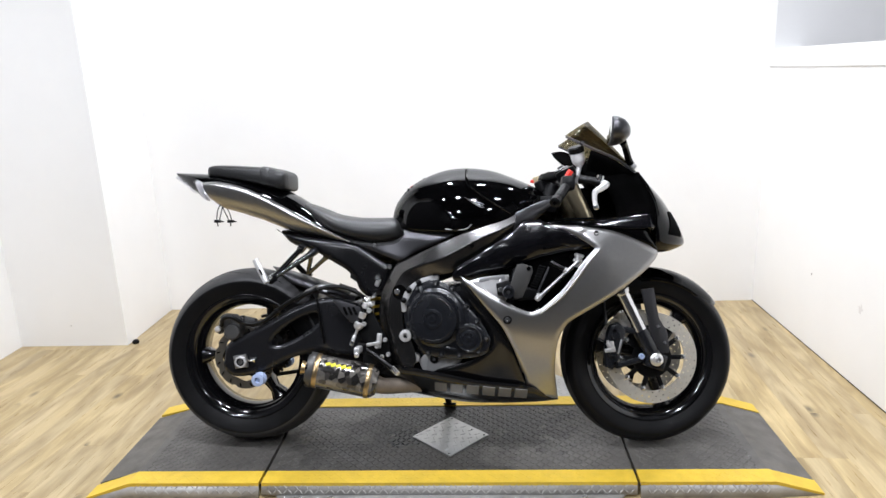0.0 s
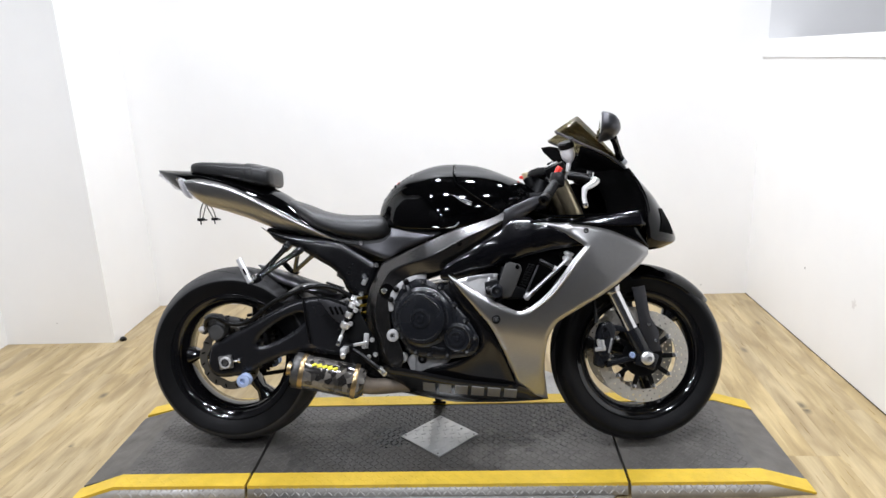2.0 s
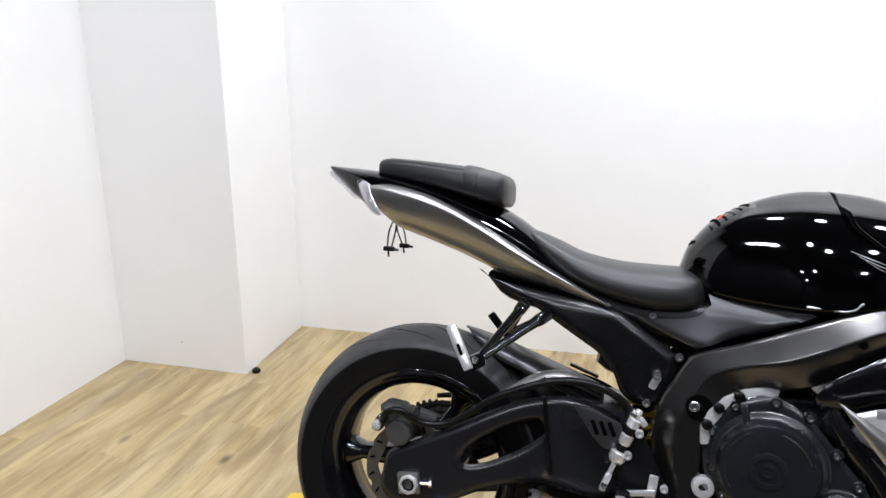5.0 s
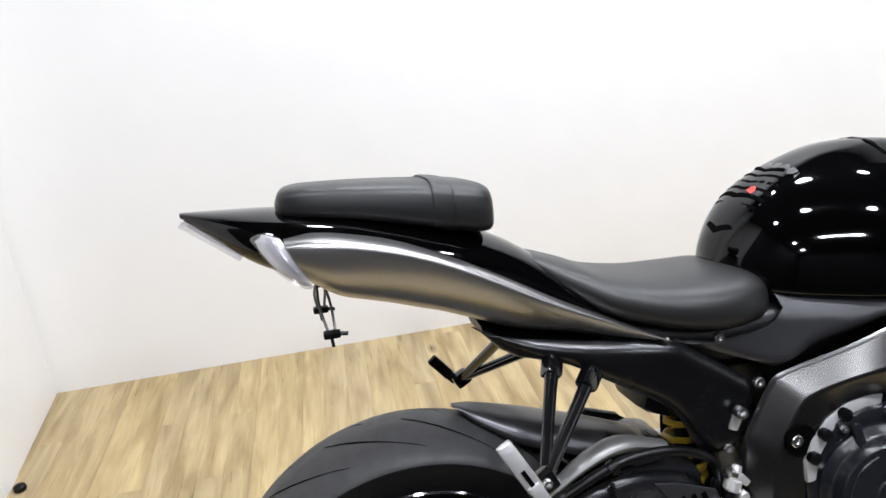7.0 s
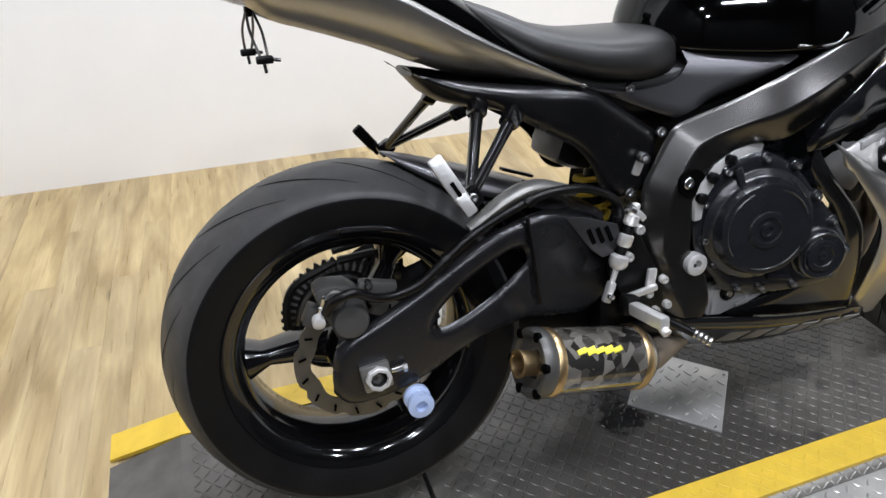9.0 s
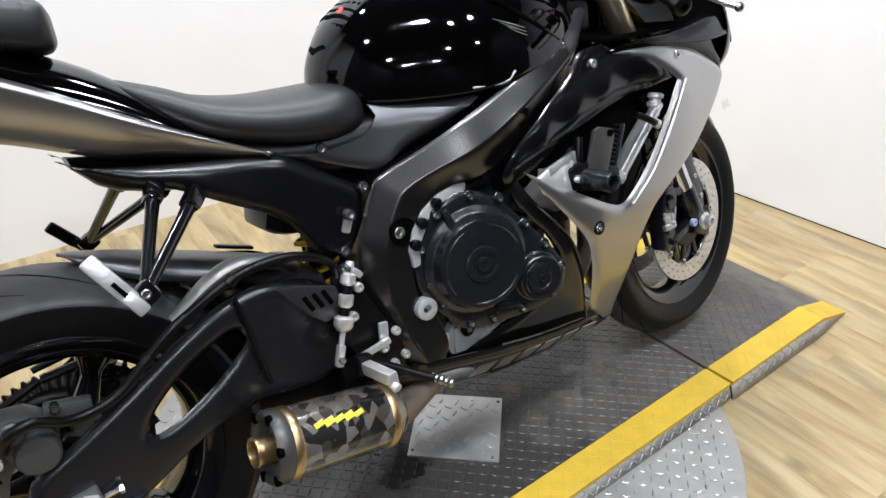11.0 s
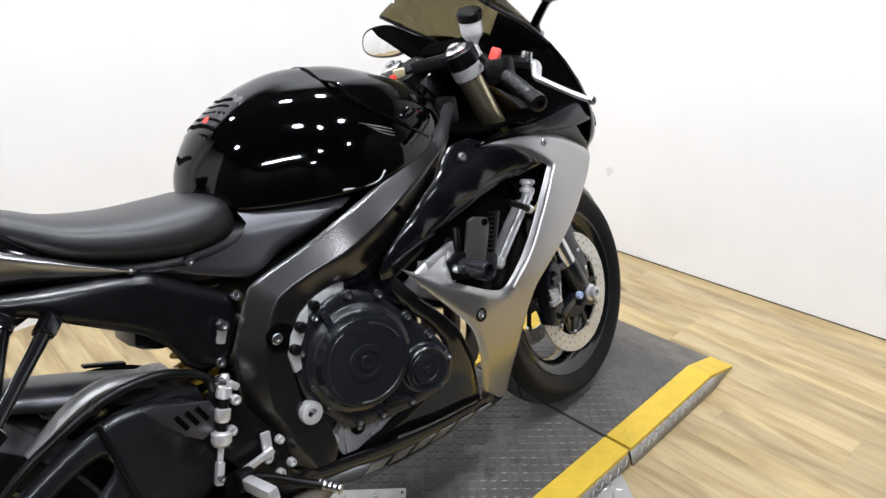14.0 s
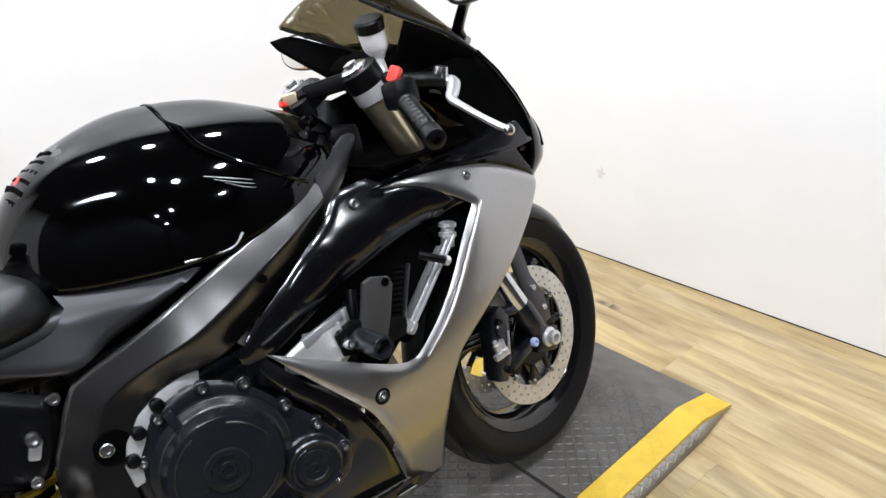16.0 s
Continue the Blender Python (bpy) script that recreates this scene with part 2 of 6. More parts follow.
def stain_or_shade(m, center, radius, tone, rough=None, ragged=0.6, fine=28):
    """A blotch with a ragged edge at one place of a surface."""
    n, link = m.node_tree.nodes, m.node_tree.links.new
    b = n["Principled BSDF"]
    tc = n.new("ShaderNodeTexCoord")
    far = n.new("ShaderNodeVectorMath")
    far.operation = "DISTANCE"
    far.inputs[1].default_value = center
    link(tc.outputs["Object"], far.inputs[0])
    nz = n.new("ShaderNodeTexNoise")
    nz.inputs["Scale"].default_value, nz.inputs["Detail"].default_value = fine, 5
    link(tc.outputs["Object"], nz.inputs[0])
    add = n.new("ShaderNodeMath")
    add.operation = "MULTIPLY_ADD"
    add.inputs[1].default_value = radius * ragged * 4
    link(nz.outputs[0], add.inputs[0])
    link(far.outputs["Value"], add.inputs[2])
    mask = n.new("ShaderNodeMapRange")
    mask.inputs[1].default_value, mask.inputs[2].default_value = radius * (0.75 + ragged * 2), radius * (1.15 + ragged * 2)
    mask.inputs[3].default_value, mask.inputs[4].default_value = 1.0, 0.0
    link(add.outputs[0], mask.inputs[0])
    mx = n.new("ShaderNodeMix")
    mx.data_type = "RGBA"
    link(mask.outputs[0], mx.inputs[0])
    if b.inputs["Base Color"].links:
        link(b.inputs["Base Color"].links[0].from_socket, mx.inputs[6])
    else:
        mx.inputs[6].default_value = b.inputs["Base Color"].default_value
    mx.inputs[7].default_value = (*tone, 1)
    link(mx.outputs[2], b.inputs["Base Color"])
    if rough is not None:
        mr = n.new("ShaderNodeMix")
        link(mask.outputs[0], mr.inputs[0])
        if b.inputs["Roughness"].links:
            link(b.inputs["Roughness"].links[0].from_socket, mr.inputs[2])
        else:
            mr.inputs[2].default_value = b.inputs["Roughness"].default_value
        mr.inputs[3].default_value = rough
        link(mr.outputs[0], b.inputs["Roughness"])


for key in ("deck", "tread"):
    # broad patch: shade under the machine and oily dirt, painted in together
    stain_or_shade(M[key], (-0.05, -0.02, 0.048), 0.34, (0.044, 0.041, 0.037), 0.38, 0.5, 9)
    stain_or_shade(M[key], (-0.16, -0.012, 0.048), 0.062, (0.012, 0.012, 0.012), 0.2)
    stain_or_shade(M[key], (0.30, 0.10, 0.048), 0.16, (0.055, 0.052, 0.048), 0.34, 1.3, 18)
    stain_or_shade(M[key], (-0.42, -0.10, 0.048), 0.10, (0.055, 0.052, 0.048), 0.34, 1.3, 20)
stain_or_shade(M["wall"], (1.645, 0.50, 0.333), 0.018, (0.70, 0.68, 0.66), None, 0.9, 60)
for spot, size in (((-2.07, 0.892, 0.113), 0.005), ((1.626, 0.922, 0.352), 0.006), ((1.35, 1.565, 0.056), 0.005)):
    stain_or_shade(M["wall"], spot, size, (0.42, 0.40, 0.38), None, 0.7, 90)
M["pad"] = mat("grey_pad_film", (0.050, 0.049, 0.048), 0.3, grain=0.1, bump=0.1, bump_scale=500)
M["carbon"] = carbon()
lamp_mat = bpy.data.materials.new("lamp_lens")
lamp_mat.use_nodes = True
lamp_mat.node_tree.nodes["Principled BSDF"].inputs["Emission Color"].default_value = (1, 0.95, 0.88, 1)
lamp_mat.node_tree.nodes["Principled BSDF"].inputs["Emission Strength"].default_value = 60.0
M["lampglass"] = lamp_mat


# ---- mesh tools ----
def part(name, bm, material, parent=None, label="", sharp=38):
    """Links a bmesh as one mesh object, under a thing or a part, with smooth faces and hard edges."""
    limit = radians(sharp)
    for f in bm.faces:
        f.smooth = True
    for e in bm.edges:
        if len(e.link_faces) == 2 and e.calc_face_angle(0) > limit:
            e.smooth = False
    me = bpy.data.meshes.new(name)
    bm.to_mesh(me)
    bm.free()
    me.materials.append(material)
    ob = new(name, me)
    ob.parent = parent
    if label:
        ob["label"] = label
    return ob


def thing(name, label, category, matrix=None, group="", kind=""):
    ob = new(name)
    ob.empty_display_size = 0.1
    if matrix is not None:
        ob.matrix_world = matrix
    return tagged(ob, label, category, group, kind)


def solid(ob, thickness, offset=-1):
    mod = ob.modifiers.new("thickness", "SOLIDIFY")
    mod.thickness, mod.offset = thickness, offset
    return ob


def catmull(pts, k=6, closed=False):
    """A smooth line through points; a point with a fourth value 1 (or a third, for 2D pairs) stays a corner."""
    dim = 2 if len(pts[0]) in (2,) or (len(pts[0]) == 3 and isinstance(pts[0][2], str)) else 3
    P = [np.array(p[:dim], float) for p in pts]
    hard = [isinstance(p[-1], str) for p in pts]
    n, out = len(P), []
    for i in range(n if closed else n - 1):
        a, b = i, (i + 1) % n
        p1, p2 = P[a], P[b]
        p0 = p1 - (p2 - p1) if hard[a] or (not closed and a == 0) else P[a - 1]
        p3 = p2 + (p2 - p1) if hard[b] or (not closed and b == n - 1) else P[(b + 1) % n]
        for s in range(k):
            t = s / k
            out.append(0.5 * (2 * p1 + (p2 - p0) * t + (2 * p0 - 5 * p1 + 4 * p2 - p3) * t * t + (3 * p1 - p0 - 3 * p2 + p3) * t ** 3))
    if not closed:
        out.append(P[-1])
    return out


def spline_field(ctrl):
    """A thin-plate surface w(x, z) through a few control heights."""
    c = np.array(ctrl, float)
    n = len(c)
    d = np.hypot(c[:, None, 0] - c[None, :, 0], c[:, None, 1] - c[None, :, 1])
    k = np.where(d > 0, d * d * np.log(d + 1e-12), 0) + 1e-4 * np.eye(n)
    p = np.c_[np.ones(n), c[:, :2]]
    s = np.linalg.solve(np.block([[k, p], [p.T, np.zeros((3, 3))]]), np.r_[c[:, 2], 0, 0, 0])

    def f(x, z):
        r = np.hypot(c[:, 0] - x, c[:, 1] - z)
        return float(np.where(r > 0, r * r * np.log(r + 1e-12), 0) @ s[:n] + s[n] + s[n + 1] * x + s[n + 2] * z)
    return f


def line_gap(x, z, line, closed=True):
    """The distance from a point to an outline or to an open line."""
    a = line if closed else line[:-1]
    b = np.roll(line, -1, 0) if closed else line[1:]
    d = b - a
    t = (((x - a[:, 0]) * d[:, 0] + (z - a[:, 1]) * d[:, 1]) / (d ** 2).sum(1).clip(1e-12)).clip(0, 1)
    return np.hypot(a[:, 0] + t * d[:, 0] - x, a[:, 1] + t * d[:, 1] - z).min()


def shell_bm(outline, ctrl, edge=0.010, drop=0.010, step=0.009, k=5, lift=0.0, rims=None):
    """A body panel on the right side: a side-view outline pushed out to w(x, z), its rims rolled in or bevelled.
    rims: (line, closed, width, drop, power); without them the whole outline is rolled in."""
    line = np.array(catmull(outline, k, True))
    rims = [(np.array(catmull(r[0], k, r[1])), *r[1:]) for r in rims] if rims else [(line, True, edge, drop, 2)]
    field = spline_field(ctrl)
    bm = bmesh.new()
    bm.faces.new([bm.verts.new((x, 0, z)) for x, z in line])
    lo, hi = line.min(0), line.max(0)
    for axis, no in ((0, (1, 0, 0)), (1, (0, 0, 1))):
        v = lo[axis] + step / 2
        while v < hi[axis]:
            co = (v, 0, 0) if axis == 0 else (0, 0, v)
            bmesh.ops.bisect_plane(bm, geom=bm.verts[:] + bm.edges[:] + bm.faces[:], dist=1e-4, plane_co=co, plane_no=no)
            v += step
    def height(x, z):
        return field(x, z) + lift - max(d * max(0.0, 1 - line_gap(x, z, ln, cl) / wd) ** pw for ln, cl, wd, d, pw in rims)
    bm.normal_update()
    if sum(f.normal.y * f.calc_area() for f in bm.faces) > 0:
        bmesh.ops.reverse_faces(bm, faces=bm.faces[:])
    normals, e = [], 0.0008
    for v in bm.verts:
        # the slope just inside the rim, so that the rolled edge shades smoothly
        x, z = v.co.x, v.co.z
        if v.is_boundary:
            mid = sum((f.calc_center_median() for f in v.link_faces), Vector()) / len(v.link_faces) - v.co
            mid = Vector((mid.x, 0, mid.z)).normalized() * 0.0022
            x, z = x + mid.x, z + mid.z
        hx, hz = (height(x + e, z) - height(x - e, z)) / (2 * e), (height(x, z + e) - height(x, z - e)) / (2 * e)
        normals.append(Vector((-hx, -1, -hz)).normalized())
    for v in bm.verts:
        v.co.y = -height(v.co.x, v.co.z)
    bm.verts.index_update()
    for _ in range(2):
        normals = [(2 * normals[v.index] + sum((normals[e.other_vert(v).index] for e in v.link_edges), Vector())).normalized() for v in bm.verts]
    return bm, normals


def panel(name, outline, ctrl, material, parent, label="", thick=0.006, sides=(-1, 1), **kw):
    right, normals = shell_bm(outline, ctrl, **kw)
    right.verts.index_update()
    front = [v.co.copy() for v in right.verts]
    faces = [[v.index for v in f.verts] for f in right.faces]
    rim = [(lp.vert.index, lp.link_loop_next.vert.index) for f in right.faces for lp in f.loops if lp.edge.is_boundary]
    right.free()
    skin(name, front, normals, faces, rim, thick, material, parent, label, sides)


def skin(name, front, normals, faces, rim, thick, material, parent, label="", sides=(-1, 1)):
    """A sheet given by its outer face, made solid, shaded by the given normals; on one or both sides of the machine."""
    n = len(front)
    for s in sides:
        flip = Vector((1, -s, 1))
        verts = [p * flip for p in front] + [(p - q * thick) * flip for p, q in zip(front, normals)]
        nor = [q * flip for q in normals]
        polys = [list(f) for f in faces] + [[i + n for i in reversed(f)] for f in faces] + [[b, a, a + n, b + n] for a, b in rim]
        if s > 0:
            polys = [p[::-1] for p in polys]
        me = bpy.data.meshes.new(name)
        me.from_pydata(verts, [], polys)
        me.polygons.foreach_set("use_smooth", [True] * len(polys))
        loops = []
        for k, p in enumerate(me.polygons):
            flat = p.normal.copy()
            for i in p.vertices:
                loops.append(flat if k >= 2 * len(faces) else nor[i] if i < n else -nor[i - n])
        me.normals_split_custom_set(loops)
        me.materials.append(material)
        ob = new(name, me)
        ob.parent = parent
        if label:
            ob["label"] = label


def ruled(name, top, low, ctrl, profile, thick, material, parent, label="", n=90, level=None):
    """A folded panel between two side-view lines: profile holds (share of the way down, drop below the surface); a doubled entry is a hard fold.
    level: (from, to, share, fold) flattens the part below the fold along the panel's run."""
    def even(line):
        line = np.array(catmull(line, 8))
        d = np.r_[0, np.cumsum(np.hypot(*np.diff(line, axis=0).T))]
        return np.c_[np.interp(np.linspace(0, d[-1], n), d, line[:, 0]), np.interp(np.linspace(0, d[-1], n), d, line[:, 1])]
    a, b, field = even(top), even(low), spline_field(ctrl)
    rows = []
    for u, drop in profile:
        row = []
        for i, ((xa, za), (xb, zb)) in enumerate(zip(a, b)):
            if level and u > level[3]:
                run = min(1.0, max(0.0, (i / (n - 1) - level[0]) / (level[1] - level[0])))
                sink = drop * (1 + (level[2] - 1) * run * run * (3 - 2 * run))
            else:
                sink = drop
            x, z = xa + (xb - xa) * u, za + (zb - za) * u
            wide = min(1.0, math.hypot(xb - xa, zb - za) / 0.05)
            row.append(Vector((x, -(field(x, z) - sink * wide), z)))
        rows.append(row)
    front, normals = [], []
    for j, row in enumerate(rows):
        folded = [profile[j] == profile[k] for k in (max(j - 1, 0), min(j + 1, len(rows) - 1))]
        up = rows[j] if j == 0 or folded[0] else rows[j - 1]
        dn = rows[j] if j == len(rows) - 1 or folded[1] else rows[j + 1]
        for i in range(n):
            along = row[min(i + 1, n - 1)] - row[max(i - 1, 0)]
            across = dn[i] - up[i]
            q = along.cross(across)
            if q.length < 1e-12:
                q = Vector((0, -1, 0))
            q.normalize()
            normals.append(q if q.y < 0 else -q)
            front.append(row[i])
    faces = []
    for j in range(len(rows) - 1):
        if profile[j] != profile[j + 1]:
            for i in range(n - 1):
                f = [j * n + i, j * n + i + 1, (j + 1) * n + i + 1, (j + 1) * n + i]
                no = (front[f[1]] - front[f[0]]).cross(front[f[3]] - front[f[0]])
                faces.append(f if no.y < 0 else f[::-1])
    ends = {}
    for f in faces:
        for x, y in zip(f, f[1:] + f[:1]):
            ends[(x, y)] = 1
    rim = [e for e in ends if (e[1], e[0]) not in ends and not (e[0] // n == e[1] // n and 0 < e[0] // n < len(rows) - 1)]
    skin(name, front, normals, faces, rim, thick, material, parent, label)


def rings(bm, loops, cap=True, close=True):
    """Joins rings of points into a skin."""
    rows = [[bm.verts.new(p) for p in loop] for loop in loops]
    n = len(rows[0])
    for a, b in zip(rows, rows[1:]):
        for i in range(n if close else n - 1):
            j = (i + 1) % n
            bm.faces.new((a[i], a[j], b[j], b[i]))
    if cap and close:
        bm.faces.new(rows[0][::-1])
        bm.faces.new(rows[-1])
    bmesh.ops.recalc_face_normals(bm, faces=bm.faces[:])
    return rows


def lathe(bm, profile, origin, axis, seg=32, cap=True):
    """Turns a profile of (radius, distance along the axis) about an axis."""
    axis = Vector(axis).normalized()
    q = axis.to_track_quat("Z", "Y").to_matrix()
    loops = [[Vector(origin) + q @ Vector((r * math.cos(a), r * math.sin(a), h)) for a in (2 * math.pi * i / seg for i in range(seg))] for r, h in profile]
    rings(bm, loops, cap)
    return bm


def turned(profile, origin, axis, seg=32, cap=True):
    return lathe(bmesh.new(), profile, origin, axis, seg, cap)


def tube(points, r, seg=10, k=5, bm=None, flat=1.0):
    """A round bar along a smooth line; r is one radius or one per point."""
    bm = bm or bmesh.new()
    rr = [r] * len(points) if isinstance(r, (int, float)) else list(r)
    line = [Vector(p) for p in catmull(points, k)] if k > 1 and len(points) > 2 else [Vector(p) for p in points]
    rad = np.interp(np.linspace(0, len(rr) - 1, len(line)), range(len(rr)), rr)
    up = Vector((0, 0, 1))
    loops = []
    for i, p in enumerate(line):
        d = (line[min(i + 1, len(line) - 1)] - line[max(i - 1, 0)]).normalized()
        if abs(d.dot(up)) > 0.97:
            up = Vector((0, 1, 0))
        u = d.cross(up).normalized()
        v = u.cross(d).normalized()
        up = v
        loops.append([p + float(rad[i]) * (math.cos(a) * u + flat * math.sin(a) * v) for a in (2 * math.pi * j / seg for j in range(seg))])
    rings(bm, loops)
    return bm


def bar(a, b, wide, deep, bevel=0.003, bm=None, side=(0, 1, 0)):
    """A straight flat bar from a to b: wide along 'side', deep across it."""
    bm = bm or bmesh.new()
    a, b = Vector(a), Vector(b)
    d = b - a
    u = Vector(side)
    u = (u - d.normalized() * u.dot(d.normalized())).normalized()
    v = d.normalized().cross(u)
    m = Matrix((u * wide, v * deep, d)).transposed().to_4x4()
    m.translation = (a + b) / 2
    made = bmesh.ops.create_cube(bm, size=1, matrix=m)
    bmesh.ops.bevel(bm, geom=[e for e in bm.edges if e.verts[0] in made["verts"]], offset=bevel, segments=2, profile=0.6, affect="EDGES")
    return bm


def block(center, size, bevel=0.006, rot=(0, 0, 0), bm=None):
    bm = bm or bmesh.new()
    m = Matrix.Translation(center) @ pose(0, 0, 0, *rot) @ Matrix.Diagonal((*size, 1))
    made = bmesh.ops.create_cube(bm, size=1, matrix=m)
    if bevel:
        bmesh.ops.bevel(bm, geom=[e for e in bm.edges if e.verts[0] in made["verts"]], offset=bevel, segments=2, profile=0.6, affect="EDGES")
    return bm


def prism(outline, base, normal_axis, depth, bm=None, bevel=0.0):
    """A flat plate: an outline of pairs pushed along one axis ('y': pairs are x, z; 'z': pairs are x, y)."""
    bm = bm or bmesh.new()
    lift = (lambda p, h: (p[0], h, p[1])) if normal_axis == "y" else (lambda p, h: (p[0], p[1], h))
    a = [bm.verts.new(lift(p, base)) for p in outline]
    b = [bm.verts.new(lift(p, base + depth)) for p in outline]
    n = len(a)
    fs = [bm.faces.new(a), bm.faces.new(b[::-1])]
    for i in range(n):
        fs.append(bm.faces.new((a[i], b[i], b[(i + 1) % n], a[(i + 1) % n])))
    bmesh.ops.recalc_face_normals(bm, faces=fs)
    if bevel:
        bmesh.ops.bevel(bm, geom=[e for e in bm.edges if e.calc_face_angle(0) > 0.6], offset=bevel, segments=2, profile=0.6, affect="EDGES")
    return bm


def hull_loft(stations, seg=36, k=5, p_up=2.2, p_down=2.6):
    """A body lofted along x: stations (x, half width, top, bottom, height of the widest line)."""
    rows = catmull([(s[0], s[1], s[2]) for s in stations], k)
    rows2 = catmull([(s[0], s[3], s[4]) for s in stations], k)
    loops = []
    for (x, hw, top), (_, bottom, waist) in zip(rows, rows2):
        ring = []
        for i in range(seg):
            a = 2 * math.pi * i / seg
            c, s = math.cos(a), math.sin(a)
            p = p_up if s > 0 else p_down
            h = (top - waist) if s > 0 else (waist - bottom)
            ring.append((x, hw * math.copysign(abs(c) ** (2 / p), c), waist + h * math.copysign(abs(s) ** (2 / p), s)))
        loops.append(ring)
    bm = bmesh.new()
    rings(bm, loops)
    return bm


def moved(bm, m):
    bm.transform(m)
    return bm


def bolt_bm(p, axis, r=0.006, h=0.006, bm=None):
    """A socket screw: a domed round head with a recess."""
    return lathe(bm or bmesh.new(), [(r, -0.002), (r, h * 0.7), (r * 0.85, h), (r * 0.5, h), (r * 0.45, h * 0.4)], p, axis, 12)


# ---- the room ----
def slab_wall(name, a, b, z0, z1, thick, material, label, out=1):
    """A wall from a to b (plan points); its seen face lies on the line, its thickness behind it."""
    a, b = Vector((*a, 0)), Vector((*b, 0))
    d = (b - a).normalized()
    nrm = Vector((-d.y, d.x, 0)) * out * thick
    pts = [a, b, b + nrm, a + nrm]
    bm = prism([(p.x, p.y) for p in pts], z0, "z", z1 - z0)
    return tagged(part(name, bm, material, None), label, "wall", kind="structure")


EAST_END, RIGHT_END, LEFT_END = (1.719, -1.20), (1.892, -5.2), (-2.20, -5.2)
slab_wall("wall_north", (-1.814, 1.452), (1.612, 1.574), 0, CEILING, 0.12, M["wall"], "plain white painted wall behind the motorcycle stand")
slab_wall("wall_column_side", (-1.779, 0.908), (-1.814, 1.458), 0, CEILING, 0.10, M["wall"], "white painted return of a boxed-out wall")
slab_wall("wall_column_front", (-2.48, 0.879), (-1.779, 0.903), 0, CEILING, 0.10, M["wall"], "white painted front of a boxed-out wall")
slab_wall("wall_west", (-2.305, -0.40), (-2.362, 0.89), 0, CEILING, 0.12, M["wall"], "plain white painted side wall")
# far side walls and end wall: out of view, added dark for reflections
slab_wall("wall_west_far", LEFT_END, (-2.305, -0.40), 0, CEILING, 0.12, M["dark_wall"], "unseen dark side wall, added to darken reflections")
slab_wall("wall_east", (1.598, 1.580), EAST_END, 0, 1.29, 0.10, M["wall"], "white half-height partition wall beside the stand")
cap_wall = slab_wall("trim", (1.590, 1.580), (EAST_END[0] - 0.008, EAST_END[1]), 1.29, 1.378, 0.15, M["wall"], "white capping along the half-height partition")
slab_wall("baseboard", (1.5965, 1.572), (EAST_END[0] - 0.0015, EAST_END[1]), 0.0005, 0.0035, 0.002, M["groove"], "thin dark joint along the foot of the partition")
slab_wall("wall_east_far", EAST_END, RIGHT_END, 0, CEILING, 0.12, M["dark_wall"], "unseen dark side wall, added to darken reflections")
slab_wall("wall_east_upper", (2.55, 2.0), (3.15, -5.2), 0, CEILING, 0.12, M["grey_wall"], "pale grey wall beyond the half-height partition")
slab_wall("wall_north_east", (1.612, 1.574), (2.60, 1.610), 0, CEILING, 0.12, M["grey_wall"], "pale grey wall beyond the half-height partition")
slab_wall("wall_south", (3.2, -4.6), (-2.6, -4.6), 0, CEILING, 0.12, M["dark_wall"], "unseen dark end wall, added to darken reflections", 1)
tagged(part("ceiling", prism([(-2.7, -5.4), (3.3, -5.4), (3.3, 2.0), (-2.7, 2.0)], CEILING, "z", 0.1), M["dark_wall"]), "dark painted showroom ceiling", "ceiling", kind="structure")
# beyond the boards the floor is out of view; added dark for reflections
unseen_floor = tagged(part("floor_carpet", prism([(-2.7, -5.4), (3.3, -5.4), (3.3, -0.95), (-2.7, -0.95)], -0.006, "z", 0.006), M["unseen_floor"]), "dark floor added out of view to darken reflections", "floor", kind="structure")
floor = tagged(part("floor", prism([(-2.7, -5.4), (3.3, -5.4), (3.3, 2.0), (-2.7, 2.0)], -0.108, "z", 0.1), M["slab"]), "pale oak plank flooring with streaky printed grain", "floor", kind="structure")


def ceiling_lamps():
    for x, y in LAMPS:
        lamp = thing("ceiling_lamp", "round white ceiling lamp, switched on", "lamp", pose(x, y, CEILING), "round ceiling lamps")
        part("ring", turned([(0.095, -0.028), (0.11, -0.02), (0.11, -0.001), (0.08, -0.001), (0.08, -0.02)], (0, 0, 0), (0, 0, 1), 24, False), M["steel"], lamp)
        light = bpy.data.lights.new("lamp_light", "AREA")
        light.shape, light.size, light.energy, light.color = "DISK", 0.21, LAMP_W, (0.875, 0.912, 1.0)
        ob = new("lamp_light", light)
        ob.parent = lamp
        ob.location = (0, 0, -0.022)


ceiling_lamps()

# ---- the turntable and the low stand ----
STAND = pose(0.0, -0.0505, 0, 0, 0, 2.4)
TOP, HALF, SEAM_L, SEAM_R, END_L, END_R, STRIPE, BEND = 0.047, 0.296, -0.604, 0.621, -1.190, 1.194, 0.071, 1.046


def deck_height(x):
    """Flat to the bends near both ends, then down to the floor."""
    return TOP if abs(x) < BEND else TOP + (0.005 - TOP) * (abs(x) - BEND) / (END_R - BEND)


